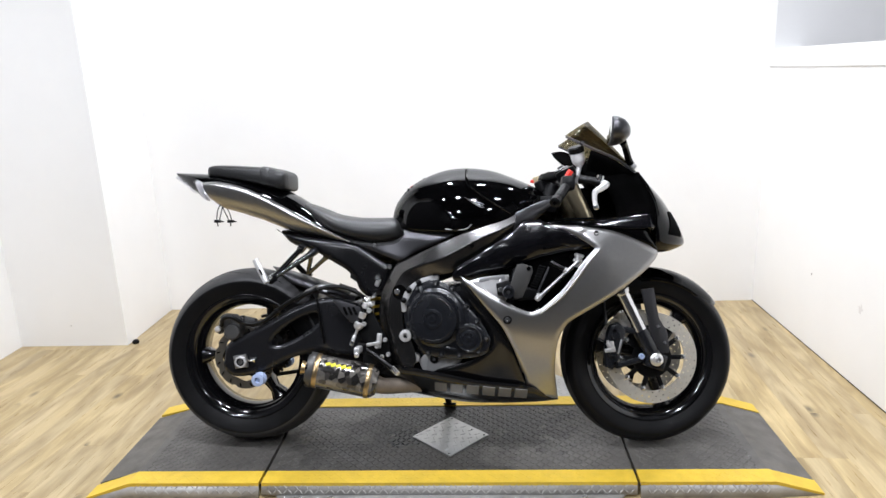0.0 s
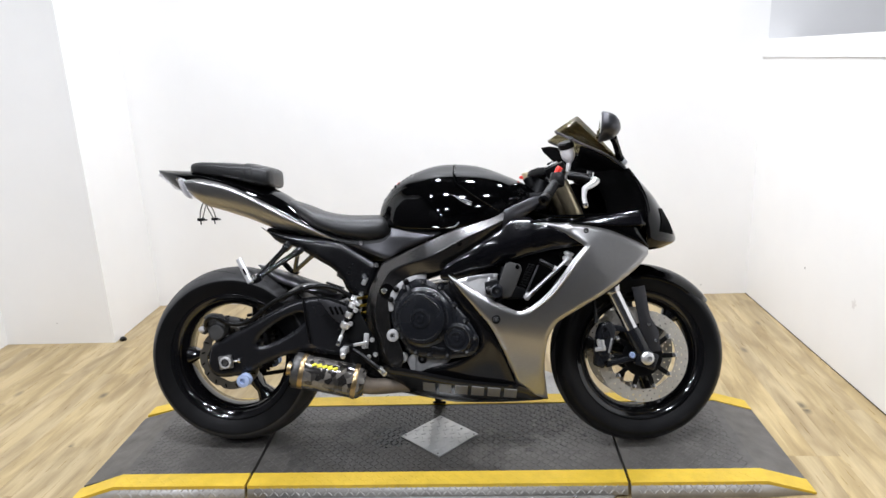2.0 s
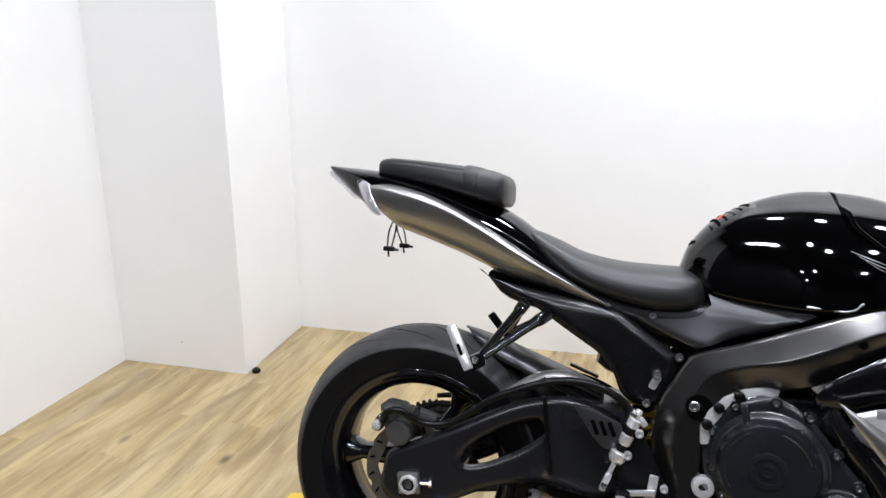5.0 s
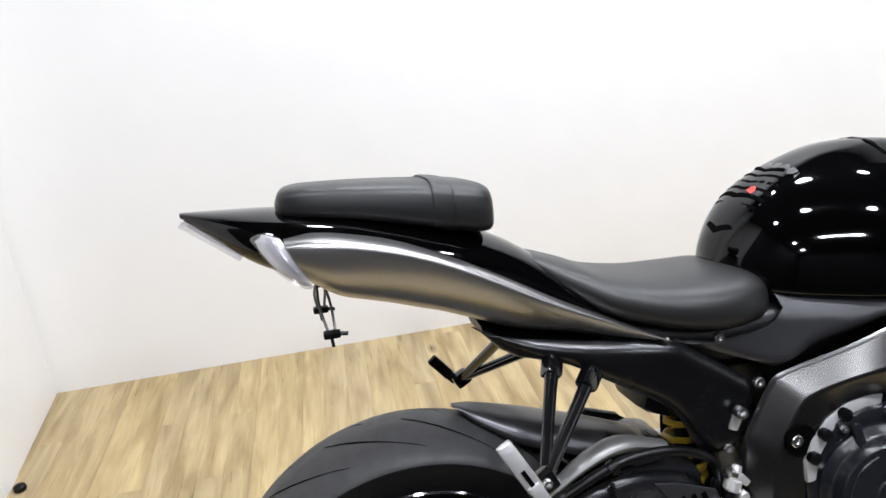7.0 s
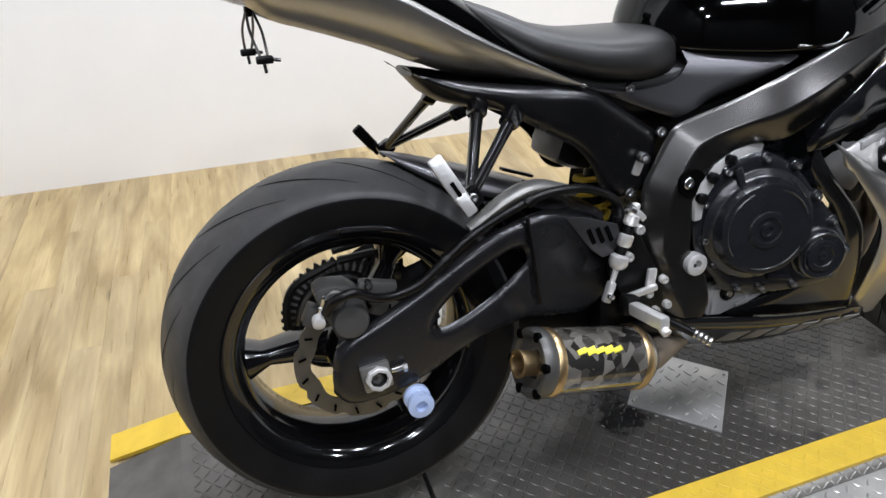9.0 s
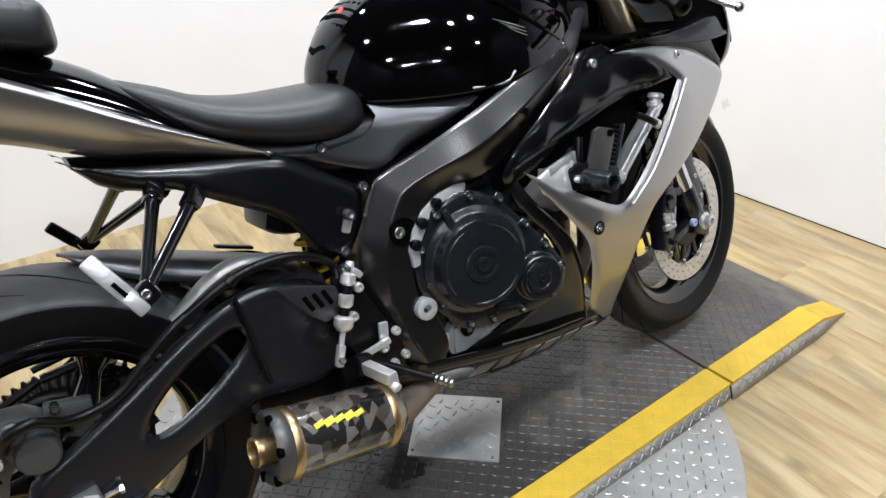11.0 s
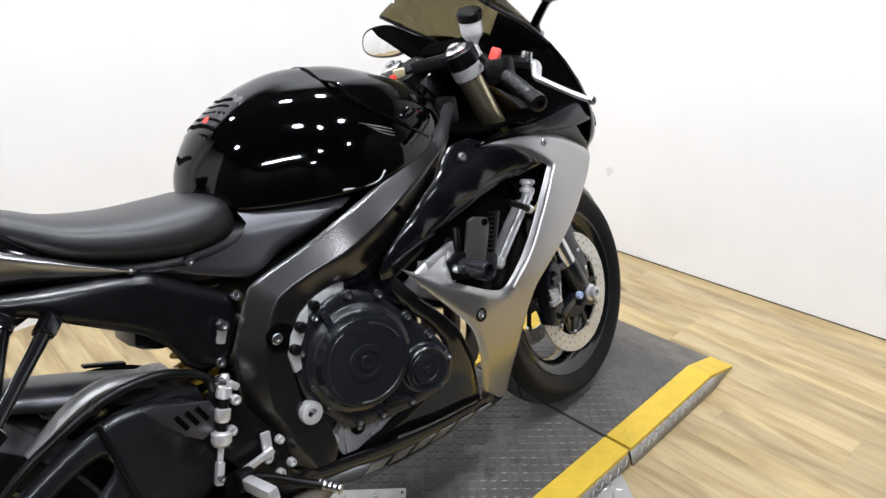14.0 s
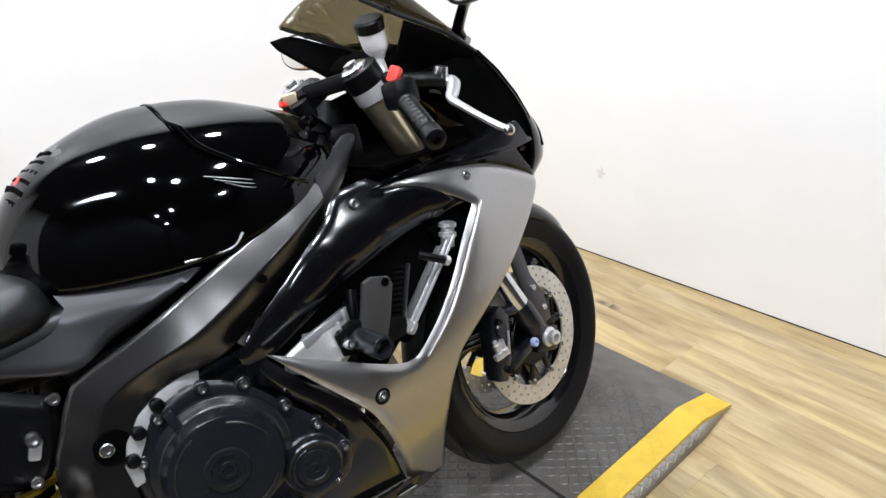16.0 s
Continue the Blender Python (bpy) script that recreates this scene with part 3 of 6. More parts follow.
def lozenge(verts, faces, x, y, z, turn, slope=0.0, long=0.0112, half=0.0030, high=0.0016):
    """One raised tread: a low pointed ridge."""
    c, s = math.cos(turn), math.sin(turn)
    n = len(verts)
    for u, v, h in ((-long, 0, 0), (0, -half, 0), (long, 0, 0), (0, half, 0), (-long * 0.55, 0, high), (long * 0.55, 0, high)):
        px, py = x + u * c - v * s, y + u * s + v * c
        verts.append((px, py, z + h + slope * (px - x)))
    faces.extend([(n, n + 1, n + 4), (n + 1, n + 5, n + 4), (n + 1, n + 2, n + 5), (n + 2, n + 3, n + 5), (n + 3, n + 4, n + 5), (n + 3, n, n + 4)])


def treads(name, inside, height, slope, box, parent, material, pitch=0.0180, turn0=radians(45), high=0.0016):
    """A field of raised treads, turned by a right angle from one to the next."""
    verts, faces = [], []
    x0, y0, x1, y1 = box
    for i in range(int((x1 - x0) / pitch) + 1):
        for j in range(int((y1 - y0) / pitch) + 1):
            x, y = x0 + (i + 0.5) * pitch, y0 + (j + 0.5) * pitch
            if inside(x, y):
                lozenge(verts, faces, x, y, height(x, y), turn0 + (math.pi / 2 if (i + j) % 2 else 0), slope, high=high)
    me = bpy.data.meshes.new(name)
    me.from_pydata(verts, [], faces)
    me.materials.append(material)
    ob = new(name, me)
    ob.parent = parent
    return tagged(ob, kind="stuff")


def turntable():
    disc = thing("turntable_plate", "round bare aluminium treadplate turntable lying on the floor", "turntable", pose(0.01, 0.02, 0))
    part("plate", turned([(0.671, 0.0), (0.676, 0.002), (0.676, 0.008), (0.673, 0.010), (0.001, 0.010)], (0, 0, 0), (0, 0, 1), 96), M["plate"], disc)
    treads("tread", lambda x, y: 0.26 < abs(y) and x * x + y * y < 0.43, lambda x, y: 0.0102, 0, (-0.68, -0.68, 0.68, 0.68), disc, M["plate"], 0.026)


def plate_bm(rows, deep=0.012):
    """A plate over rows of (x, y at one side, y at the other, z), with its rims closed."""
    bm = bmesh.new()
    top = [[bm.verts.new((x, ya, z)), bm.verts.new((x, yb, z))] for x, ya, yb, z in rows]
    low = [[bm.verts.new((x, ya, max(z - deep, 0.0008))), bm.verts.new((x, yb, max(z - deep, 0.0008)))] for x, ya, yb, z in rows]
    for k in range(len(rows) - 1):
        bm.faces.new((top[k][0], top[k + 1][0], top[k + 1][1], top[k][1]))
        bm.faces.new((low[k][1], low[k + 1][1], low[k + 1][0], low[k][0]))
        for q in (0, 1):
            bm.faces.new((top[k][q], low[k][q], low[k + 1][q], top[k + 1][q]))
    for k in (0, -1):
        bm.faces.new((top[k][0], top[k][1], low[k][1], low[k][0]))
    bmesh.ops.recalc_face_normals(bm, faces=bm.faces[:])
    return bm


def stand():
    st = thing("motorcycle_stand", "low black treadplate stand with yellow borders and sloping ends", "display stand", STAND)
    gap, inner = 0.005, HALF - STRIPE
    dia = lambda x, y: abs(x - 0.0105) + abs(y + 0.003) < 0.145
    pieces = (("main_deck", [SEAM_L + gap, SEAM_R - gap]), ("ramp", [SEAM_R + gap, BEND, END_R]), ("ramp", [END_L, -BEND, SEAM_L - gap]))
    for name, xs in pieces:
        x0, x1 = xs[0], xs[-1]
        flat0, flat1 = max(x0, -BEND + 0.01), min(x1, BEND - 0.01)
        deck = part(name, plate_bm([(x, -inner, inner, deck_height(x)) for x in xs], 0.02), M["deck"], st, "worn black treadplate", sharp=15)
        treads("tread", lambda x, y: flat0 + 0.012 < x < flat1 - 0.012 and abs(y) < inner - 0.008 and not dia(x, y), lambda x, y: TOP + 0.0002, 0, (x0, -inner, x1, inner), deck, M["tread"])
        for s in (-1, 1):
            # the border turns down and outwards to a point at the stand's corners
            flare = lambda x: 0.018 if x < -BEND else 0.0
            edge = lambda x: (s * (inner + 0.001 + flare(x)), s * (HALF + flare(x)))
            stripe = part("border_stripe", plate_bm([(x, *edge(x), deck_height(x) + 0.003) for x in xs]), M["yellow"], st, "scuffed yellow painted border", sharp=15)
            treads("tread", lambda x, y: flat0 + 0.012 < x < flat1 - 0.012 and inner + 0.010 < y * s < HALF - 0.008, lambda x, y: TOP + 0.0032, 0, (x0, -HALF, x1, HALF), stripe, M["yellow"], high=0.0007)
            # the bare skirt leans out from under the border to the floor
            lo = 0.0105 if name == "main_deck" else 0.0008
            out = 0.016 * (TOP - lo) / TOP
            bm = bmesh.new()
            up = [bm.verts.new((x, s * (HALF - 0.003 + flare(x)), max(deck_height(x) - 0.002, lo + 0.001))) for x in xs]
            dn = [bm.verts.new((x, s * (HALF - 0.003 + (flare(x) + 0.001 if abs(x) > BEND else out)), lo)) for x in xs]
            for k in range(len(xs) - 1):
                bm.faces.new((up[k], dn[k], dn[k + 1], up[k + 1]))
            bmesh.ops.recalc_face_normals(bm, faces=bm.faces[:])
            if sum(f.normal.y for f in bm.faces) * s < 0:
                bmesh.ops.reverse_faces(bm, faces=bm.faces[:])
            skirt = solid(part("skirt", bm, M["skirt"], st, "bare treadplate skirt", sharp=15), 0.003)
            tall = math.hypot(out, TOP - 0.002 - lo)
            field = treads("tread", lambda x, v: flat0 + 0.012 < x < flat1 - 0.012 and 0.006 < v < tall - 0.006, lambda x, v: 0.0003, 0, (x0, 0, x1, tall), skirt, M["skirt"], 0.0175)
            run, rise = s * out / tall, (TOP - 0.002 - lo) / tall
            field.data.transform(Matrix(((1, 0, 0, 0), (0, run, s * rise, s * (HALF - 0.003)), (0, -rise, abs(run), TOP - 0.002), (0, 0, 0, 1))))
    # the bare diamond-shaped plate in the middle
    bm = block((0, 0, TOP + 0.002), (0.196, 0.196, 0.004), 0.001, (0, 0, 0))
    inset = part("centre_plate", moved(bm, pose(0.0105, -0.003, 0, 0, 0, 45 + 2)), M["plate"], st, "bare aluminium treadplate diamond")
    treads("tread", lambda x, y: abs(x - 0.0105) + abs(y + 0.003) < 0.122, lambda x, y: TOP + 0.0042, 0, (-0.14, -0.14, 0.16, 0.14), inset, M["plate"], 0.026, radians(20))
    for dx, dy in ((0.122, 0), (-0.122, 0), (0, 0.122), (0, -0.122)):
        part("screw", bolt_bm((0.0105 + dx, dy - 0.003, TOP + 0.004), (0, 0, 1), 0.004, 0.002), M["steel"], inset)


turntable()
stand()


def corner_stopper():
    """A small black rubber bump on the floor at the wall's corner."""
    bm = turned([(0.001, 0.0), (0.016, 0.0), (0.018, 0.004), (0.016, 0.014), (0.010, 0.019), (0.001, 0.020)], (0, 0, 0), (0, 0, 1), 16)
    tagged(part("door_stop", moved(bm, pose(-1.751, 0.932, 0.0005)), M["black"]), "small black rubber door stop by the wall corner", "door stop")


corner_stopper()

# ---- the motorcycle: x ahead, y to its left, z up, leaning on its side stand ----
bike = thing("motorcycle", "black and silver sport motorcycle leaning on its side stand", "motorcycle",
             pose(-0.005, -0.07, 0.068, -12.7, 0, 0.9) @ Matrix.Scale(0.98, 4))
RW, FW = Vector((-0.715, 0, 0.301)), Vector((0.720, 0, 0.288))
RAKE = radians(24.9)
STEER_AXIS = Vector((-math.sin(RAKE), 0, math.cos(RAKE)))
STEER = Matrix.Translation(FW) @ Matrix.Rotation(radians(11.5), 4, STEER_AXIS) @ Matrix.Translation(-FW)
WHEEL = Matrix.Translation(FW) @ Matrix.Rotation(radians(7.5), 4, STEER_AXIS) @ Matrix.Translation(-FW)


def tyre_bm(r, rim_r, wide, rim_w, c, seg=96):
    """A road tyre: sidewalls that bulge past the rim and a round crown; returns the mesh and its outer line."""
    line = catmull([(rim_r - 0.012, rim_w * 0.86), (rim_r + 0.003, rim_w * 0.98), (rim_r + (r - rim_r) * 0.38, wide * 0.99), (rim_r + (r - rim_r) * 0.62, wide), (r - (r - rim_r) * 0.16, wide * 0.66), (r - 0.002, wide * 0.25), (r, 0.0)], 4)
    prof = [(a, b) for a, b in line] + [(a, -b) for a, b in line[-2::-1]]
    bm = turned(prof, c, (0, 1, 0), seg, False)
    return bm, prof


def grooves(prof, c, n, parent, lean_deg=28, spread=(0.15, 0.85)):
    """Curved tread grooves laid along the crown, thin dark channels from the middle to the shoulder."""
    prof = np.array(prof)
    half = len(prof) // 2
    arc = prof[half // 2 + 1: half + 1]
    verts, faces = [], []
    for i in range(n):
        for s in (-1, 1):
            a0 = 2 * math.pi * (i + (0.5 if s > 0 else 0)) / n
            steps = 9
            for kk in range(steps):
                u = kk / (steps - 1)
                t = spread[0] + (spread[1] - spread[0]) * u
                idx = (1 - t) * (len(arc) - 1)
                r, w = (np.interp(idx, range(len(arc)), arc[:, q]) for q in (0, 1))
                a = a0 + radians(lean_deg) * (u ** 1.6) * s
                wid = 0.0036 * (1 - 0.6 * abs(2 * u - 1)) / r
                for d in (-wid, wid):
                    verts.append((c[0] + (r + 0.0006) * math.cos(a + d), c[1] + s * (w + 0.0004), c[2] + (r + 0.0006) * math.sin(a + d)))
                if kk:
                    m = len(verts)
                    faces.append((m - 4, m - 3, m - 1, m - 2))
    me = bpy.data.meshes.new("tread_groove")
    me.from_pydata(verts, [], faces)
    me.materials.append(M["groove"])
    ob = new("tread_groove", me)
    ob.parent = parent
    return tagged(ob, kind="stuff")


def rim_bm(c, rim_r, rim_w):
    """A deep cast rim with rolled flanges."""
    h = rim_w
    prof = [(rim_r - 0.004, h), (rim_r, h - 0.004), (rim_r - 0.010, h - 0.012), (rim_r - 0.030, h - 0.022), (rim_r - 0.036, 0), (rim_r - 0.030, -h + 0.022), (rim_r - 0.010, -h + 0.012), (rim_r, -h + 0.004), (rim_r - 0.004, -h),
            (rim_r - 0.020, -h + 0.004), (rim_r - 0.040, -h + 0.026), (rim_r - 0.046, 0), (rim_r - 0.040, h - 0.026), (rim_r - 0.020, h - 0.004), (rim_r - 0.004, h)]
    return turned(prof, c, (0, 1, 0), 72, False)


def spokes(wheel, c, rim_r, spoke_angles, hub_r, hub_w, m):
    """The hub and the cast spokes, parts of their own."""
    part("hub", moved(turned([(0.018, -hub_w), (hub_r * 0.8, -hub_w), (hub_r, -hub_w * 0.8), (hub_r, hub_w * 0.8), (hub_r * 0.8, hub_w), (0.018, hub_w)], c, (0, 1, 0), 32), m), M["rim"], wheel)
    for deg in spoke_angles:
        a = radians(deg)
        loops = []
        for r, wide, deep, bend in ((hub_r * 0.7, 0.036, hub_w * 0.75, 0), (hub_r * 1.5, 0.024, hub_w * 0.55, 0.02), ((hub_r + rim_r) * 0.52, 0.016, hub_w * 0.42, 0.05), (rim_r - 0.07, 0.019, hub_w * 0.42, 0.07), (rim_r - 0.040, 0.034, hub_w * 0.5, 0.08)):
            e = Vector((math.cos(a + bend), 0, math.sin(a + bend)))
            t = Vector((-math.sin(a), 0, math.cos(a)))
            ring = []
            for q in range(16):
                an = 2 * math.pi * q / 16
                cc, ss = math.cos(an), math.sin(an)
                ring.append(Vector(c) + e * r + t * wide * math.copysign(abs(cc) ** 0.6, cc) + Vector((0, 1, 0)) * deep * math.copysign(abs(ss) ** 0.6, ss))
            loops.append(ring)
        bm = bmesh.new()
        rings(bm, loops)
        part("spoke", moved(bm, m), M["rim"], wheel)


def drilled_disc(c, r0, r1, n, rows, y, hole):
    """A brake disc ring with drilled holes."""
    bm = bmesh.new()
    for j in range(rows):
        for i in range(n):
            ra, rb = r0 + (r1 - r0) * j / rows, r0 + (r1 - r0) * (j + 1) / rows
            sh = 0.5 * (j % 2)
            a0, a1 = 2 * math.pi * (i + sh) / n, 2 * math.pi * (i + 1 + sh) / n
            am, rm = (a0 + a1) / 2, (ra + rb) / 2
            ring = [(ra, a0), (ra, am), (ra, a1), (rm, a1), (rb, a1), (rb, am), (rb, a0), (rm, a0)]
            out = [bm.verts.new((c[0] + r * math.cos(a), y, c[2] + r * math.sin(a))) for r, a in ring]
            mid = Vector((c[0] + rm * math.cos(am), y, c[2] + rm * math.sin(am)))
            inn = [bm.verts.new(mid + (v.co - mid).normalized() * hole) for v in out]
            for q in range(8):
                bm.faces.new((out[q], out[(q + 1) % 8], inn[(q + 1) % 8], inn[q]))
    bmesh.ops.remove_doubles(bm, verts=bm.verts[:], dist=1e-5)
    bmesh.ops.recalc_face_normals(bm, faces=bm.faces[:])
    return bm


def gear_bm(c, r, teeth, y, thick, r_in):
    pts = []
    for i in range(teeth * 4):
        a = 2 * math.pi * i / (teeth * 4)
        q = r if i % 4 in (0, 1) else r - 0.008
        pts.append((c[0] + q * math.cos(a), c[2] + q * math.sin(a)))
    inner = [(c[0] + r_in * math.cos(2 * math.pi * i / (teeth * 4)), c[2] + r_in * math.sin(2 * math.pi * i / (teeth * 4))) for i in range(teeth * 4)]
    bm = bmesh.new()
    a = [bm.verts.new((x, y, z)) for x, z in pts]
    b = [bm.verts.new((x, y, z)) for x, z in inner]
    n = len(a)
    for i in range(n):
        bm.faces.new((a[i], a[(i + 1) % n], b[(i + 1) % n], b[i]))
    return bm


def worn_tyre(bm, axle, r_tread, wheel, turn=None):
    """Dusty grey tread outside r_tread, darker rubber on the sidewalls."""
    for f in bm.faces:
        c = f.calc_center_median()
        f.material_index = 1 if math.hypot(c.x - axle.x, c.z - axle.z) < r_tread else 0
    ob = part("tyre", moved(bm, turn) if turn else bm, M["rubber"], wheel, "worn black road tyre")
    ob.data.materials.append(M["sidewall"])


def rear_wheel():
    w = part("rear_wheel", rim_bm(RW, 0.230, 0.082), M["rim"], bike, "glossy black three-spoke cast wheel")
    spokes(w, RW, 0.228, (178, 58, -62), 0.055, 0.075, Matrix())
    bm, prof = tyre_bm(0.3195, 0.224, 0.091, 0.080, RW)
    worn_tyre(bm, RW, 0.279, w)
    grooves(prof, RW, 16, w)
    bm = bmesh.new()
    lobes, seg = 8, 160
    loops = []
    for i in range(seg):
        a = 2 * math.pi * i / seg
        f = (lobes * i / seg) % 1
        notch = 0.006 * max(0.0, 1 - ((f - 0.5) / 0.13) ** 2) if abs(f - 0.5) < 0.13 else 0.0
        loops.append([(RW.x + q * math.cos(a), -0.092, RW.z + q * math.sin(a)) for q in (0.083 + 0.003 * math.cos(2 * math.pi * lobes * i / seg), 0.099, 0.113 - notch)])
    rings(bm, loops + [loops[0]], False, False)
    rd = solid(part("brake_disc", bm, M["grey_disc"], w, "dull grey petal brake disc with slots"), 0.005)
    rd.data.polygons.foreach_set("use_smooth", [False] * len(rd.data.polygons))
    for i in range(lobes * 2):
        a = 2 * math.pi * (i + 0.5) / (lobes * 2)
        p, q = (Vector((RW.x + g * math.cos(a + h), -0.0955, RW.z + g * math.sin(a + h))) for g, h in ((0.094, -0.03), (0.106, 0.03)))
        part("slot", bar(p, q, 0.002, 0.004, 0.0005), M["groove"], rd)
    solid(part("sprocket", gear_bm(RW, 0.116, 43, 0.092, 0.006, 0.030), M["dark_steel"], w, "dark rear sprocket"), 0.006)
    part("cush_drive", turned([(0.030, 0.050), (0.086, 0.050), (0.090, 0.056), (0.090, 0.084), (0.030, 0.086)], RW, (0, 1, 0), 40), M["black"], w)
    part("axle", turned([(0.012, -0.165), (0.012, 0.165)], RW, (0, 1, 0), 16), M["steel"], w)


def front_wheel():
    w = part("front_wheel", moved(rim_bm(FW, 0.226, 0.052), WHEEL), M["rim"], bike, "glossy black three-spoke cast wheel")
    spokes(w, FW, 0.226, (43, 163, -77), 0.042, 0.05, WHEEL)
    bm, prof = tyre_bm(0.304, 0.221, 0.0605, 0.050, FW)
    worn_tyre(bm, FW, 0.294, w, WHEEL)
    g = grooves(prof, FW, 16, w, 24)
    g.data.transform(WHEEL)
    for s in (-1, 1):
        y = s * 0.072
        d = part("brake_disc", moved(drilled_disc(FW, 0.114, 0.157, 34, 3, y, 0.0030), WHEEL), M["disc"], bike, "bright drilled steel brake disc")
        solid(d, 0.005, 0)
        d.data.polygons.foreach_set("use_smooth", [False] * len(d.data.polygons))
        lathe_bm = bmesh.new()
        lathe(lathe_bm, [(0.03, y - s * 0.004), (0.066, y - s * 0.004), (0.07, y), (0.066, y + s * 0.004), (0.03, y + s * 0.004)], FW, (0, 1, 0), 32)
        for i in range(10):
            a = 2 * math.pi * i / 10
            e = Vector((math.cos(a), 0, math.sin(a)))
            part("carrier_arm", moved(bar(FW + e * 0.06 + Vector((0, y, 0)), FW + e * 0.104 + Vector((0, y, 0)), 0.006, 0.016, 0.002), WHEEL), M["black"], d)
        part("disc_carrier", moved(lathe_bm, WHEEL), M["black"], d, "black disc carrier")
        for i in range(10):
            a = 2 * math.pi * (i + 0.0) / 10
            part("disc_bobbin", moved(turned([(0.0085, -0.005), (0.0085, 0.006), (0.0045, 0.007), (0.0040, 0.001)], FW + Vector((0.109 * math.cos(a), y, 0.109 * math.sin(a))), (0, s, 0), 12), WHEEL), M["steel"], d)


rear_wheel()
front_wheel()


def fork():
    up = STEER_AXIS
    for s in (-1, 1):
        base = FW + Vector((0, s * 0.098, 0))
        leg = part("fork_leg", moved(turned([(0.020, -0.03), (0.026, -0.02), (0.027, 0.06), (0.026, 0.10), (0.022, 0.115)], base, up, 24), WHEEL), M["engine"], bike, "black cast fork bottom")
        part("slider", moved(turned([(0.0235, 0.10), (0.0235, 0.262)], base, up, 24), WHEEL), M["chrome"], leg, "chromed fork slider")
        part("dust_seal", moved(turned([(0.026, 0.245), (0.029, 0.25), (0.029, 0.262), (0.026, 0.266), (0.030, 0.272), (0.030, 0.292), (0.027, 0.30)], base, up, 24), WHEEL), M["steel"], leg, "bright ribbed fork collar")
        part("fork_tube", moved(turned([(0.0255, 0.29), (0.0255, 0.53), (0.027, 0.535), (0.027, 0.715)], base, up, 28), WHEEL), M["fork"], leg, "bronze anodised fork tube")
        part("fork_cap", moved(turned([(0.026, 0.715), (0.026, 0.724), (0.021, 0.727), (0.012, 0.727), (0.012, 0.734), (0.004, 0.736)], base, up, 24), WHEEL), M["steel"], leg)
        part("axle_clamp", moved(block(base + Vector((0.0, 0, -0.005)), (0.075, 0.045, 0.06), 0.012, (0, 20, 0)), WHEEL), M["engine"], leg)
        part("axle_nut", moved(turned([(0.022, 0.0), (0.022, 0.010), (0.016, 0.014), (0.016, 0.026), (0.009, 0.028), (0.009, 0.01)], base + Vector((0, s * 0.018, 0)), (0, s, 0), 20), WHEEL), M["bright_alloy"], leg, "bright axle nut")
        part("pinch_bolt", moved(bolt_bm(base + Vector((-0.052, s * 0.024, 0.012)), (0, s, 0), 0.010, 0.008), WHEEL), M["blue"], leg, "blue anodised pinch bolt")
        # radial caliper behind the leg
        cal = bmesh.new()
        shape = [(-0.152, 0.118), (-0.120, 0.128), (-0.100, 0.098), (-0.112, 0.052), (-0.126, 0.004), (-0.148, -0.034), (-0.176, -0.022), (-0.172, 0.040), (-0.164, 0.090)]
        prism([(FW.x + x, FW.z + z) for x, z in shape], s * 0.080, "y", s * 0.038, cal, 0.007)
        for dz in (0.085, 0.025):
            lathe(cal, [(0.015, 0), (0.015, 0.006), (0.012, 0.009), (0.004, 0.009)], FW + Vector((-0.138 - (0.085 - dz) * 0.18, s * 0.117, dz)), (0, s, 0), 20)
        bar(FW + Vector((-0.138, s * 0.098, -0.022)), FW + Vector((-0.02, s * 0.098, 0.006)), 0.026, 0.020, 0.006, cal)
        bar(FW + Vector((-0.115, s * 0.098, 0.105)), FW + Vector((-0.038, s * 0.098, 0.090)), 0.026, 0.020, 0.006, cal)
        c = part("front_caliper", moved(cal, WHEEL), M["engine"], bike, "black radial brake caliper")
        part("caliper_mark", moved(block(FW + Vector((-0.124, s * 0.1195, 0.046)), (0.006, 0.003, 0.05), 0.0008, (0, 14, 0)), WHEEL), M["casting"], c)
        for dz in (0.10, -0.01):
            part("bolt", moved(bolt_bm(FW + Vector((-0.14, s * 0.119, dz)), (0, s, 0), 0.008, 0.008), WHEEL), M["black"], c)
        bm = turned([(.007, -.016), (.009, -.014), (.009, -.006), (.0065, -.004), (.0065, .014)], FW + Vector((-.152, s * .128, .052)), (-.1, 0, 1), 12)
        lathe(bm, [(.006, -.016), (.008, -.014), (.008, .004), (.005, .006), (.005, .012)], FW + Vector((-.163, s * .122, .056)), (-.3, 0, 1), 12)
        bar(FW + Vector((-.178, s * .124, .034)), FW + Vector((-.142, s * .130, .038)), .012, .013, .003, bm)
        part("banjo_fitting", moved(bm, WHEEL), M["bright_alloy"], c, "bright brake hose fitting")
        part("brake_hose", moved(tube([FW + Vector((-0.165, s * 0.10, 0.12)), FW + Vector((-0.16, s * 0.075, 0.22)), FW + Vector((-0.09, s * 0.05, 0.30)), FW + Vector((-0.12, s * 0.03, 0.42))], 0.006, 8), WHEEL), M["black"], c)
        part("fender_stay", moved(prism([(0.683, 0.525), (0.727, 0.53), (0.743, 0.426), (0.771, 0.376), (0.777, 0.306), (0.743, 0.304), (0.713, 0.374)], s * 0.084, "y", s * 0.008, None, 0.002), WHEEL), M["cover"], bike, "dark grey fender mounting leg")
        for x, z in ((0.759, 0.342), (0.738, 0.398)):
            part("bolt", moved(bolt_bm((x, s * 0.092, z), (0, s, 0), 0.007, 0.006), WHEEL), M["steel"], leg)
    # front fender: an arc over the tyre
    loops = []
    for i in range(22):
        u = i / 21
        a = radians(36 + 108 * u)
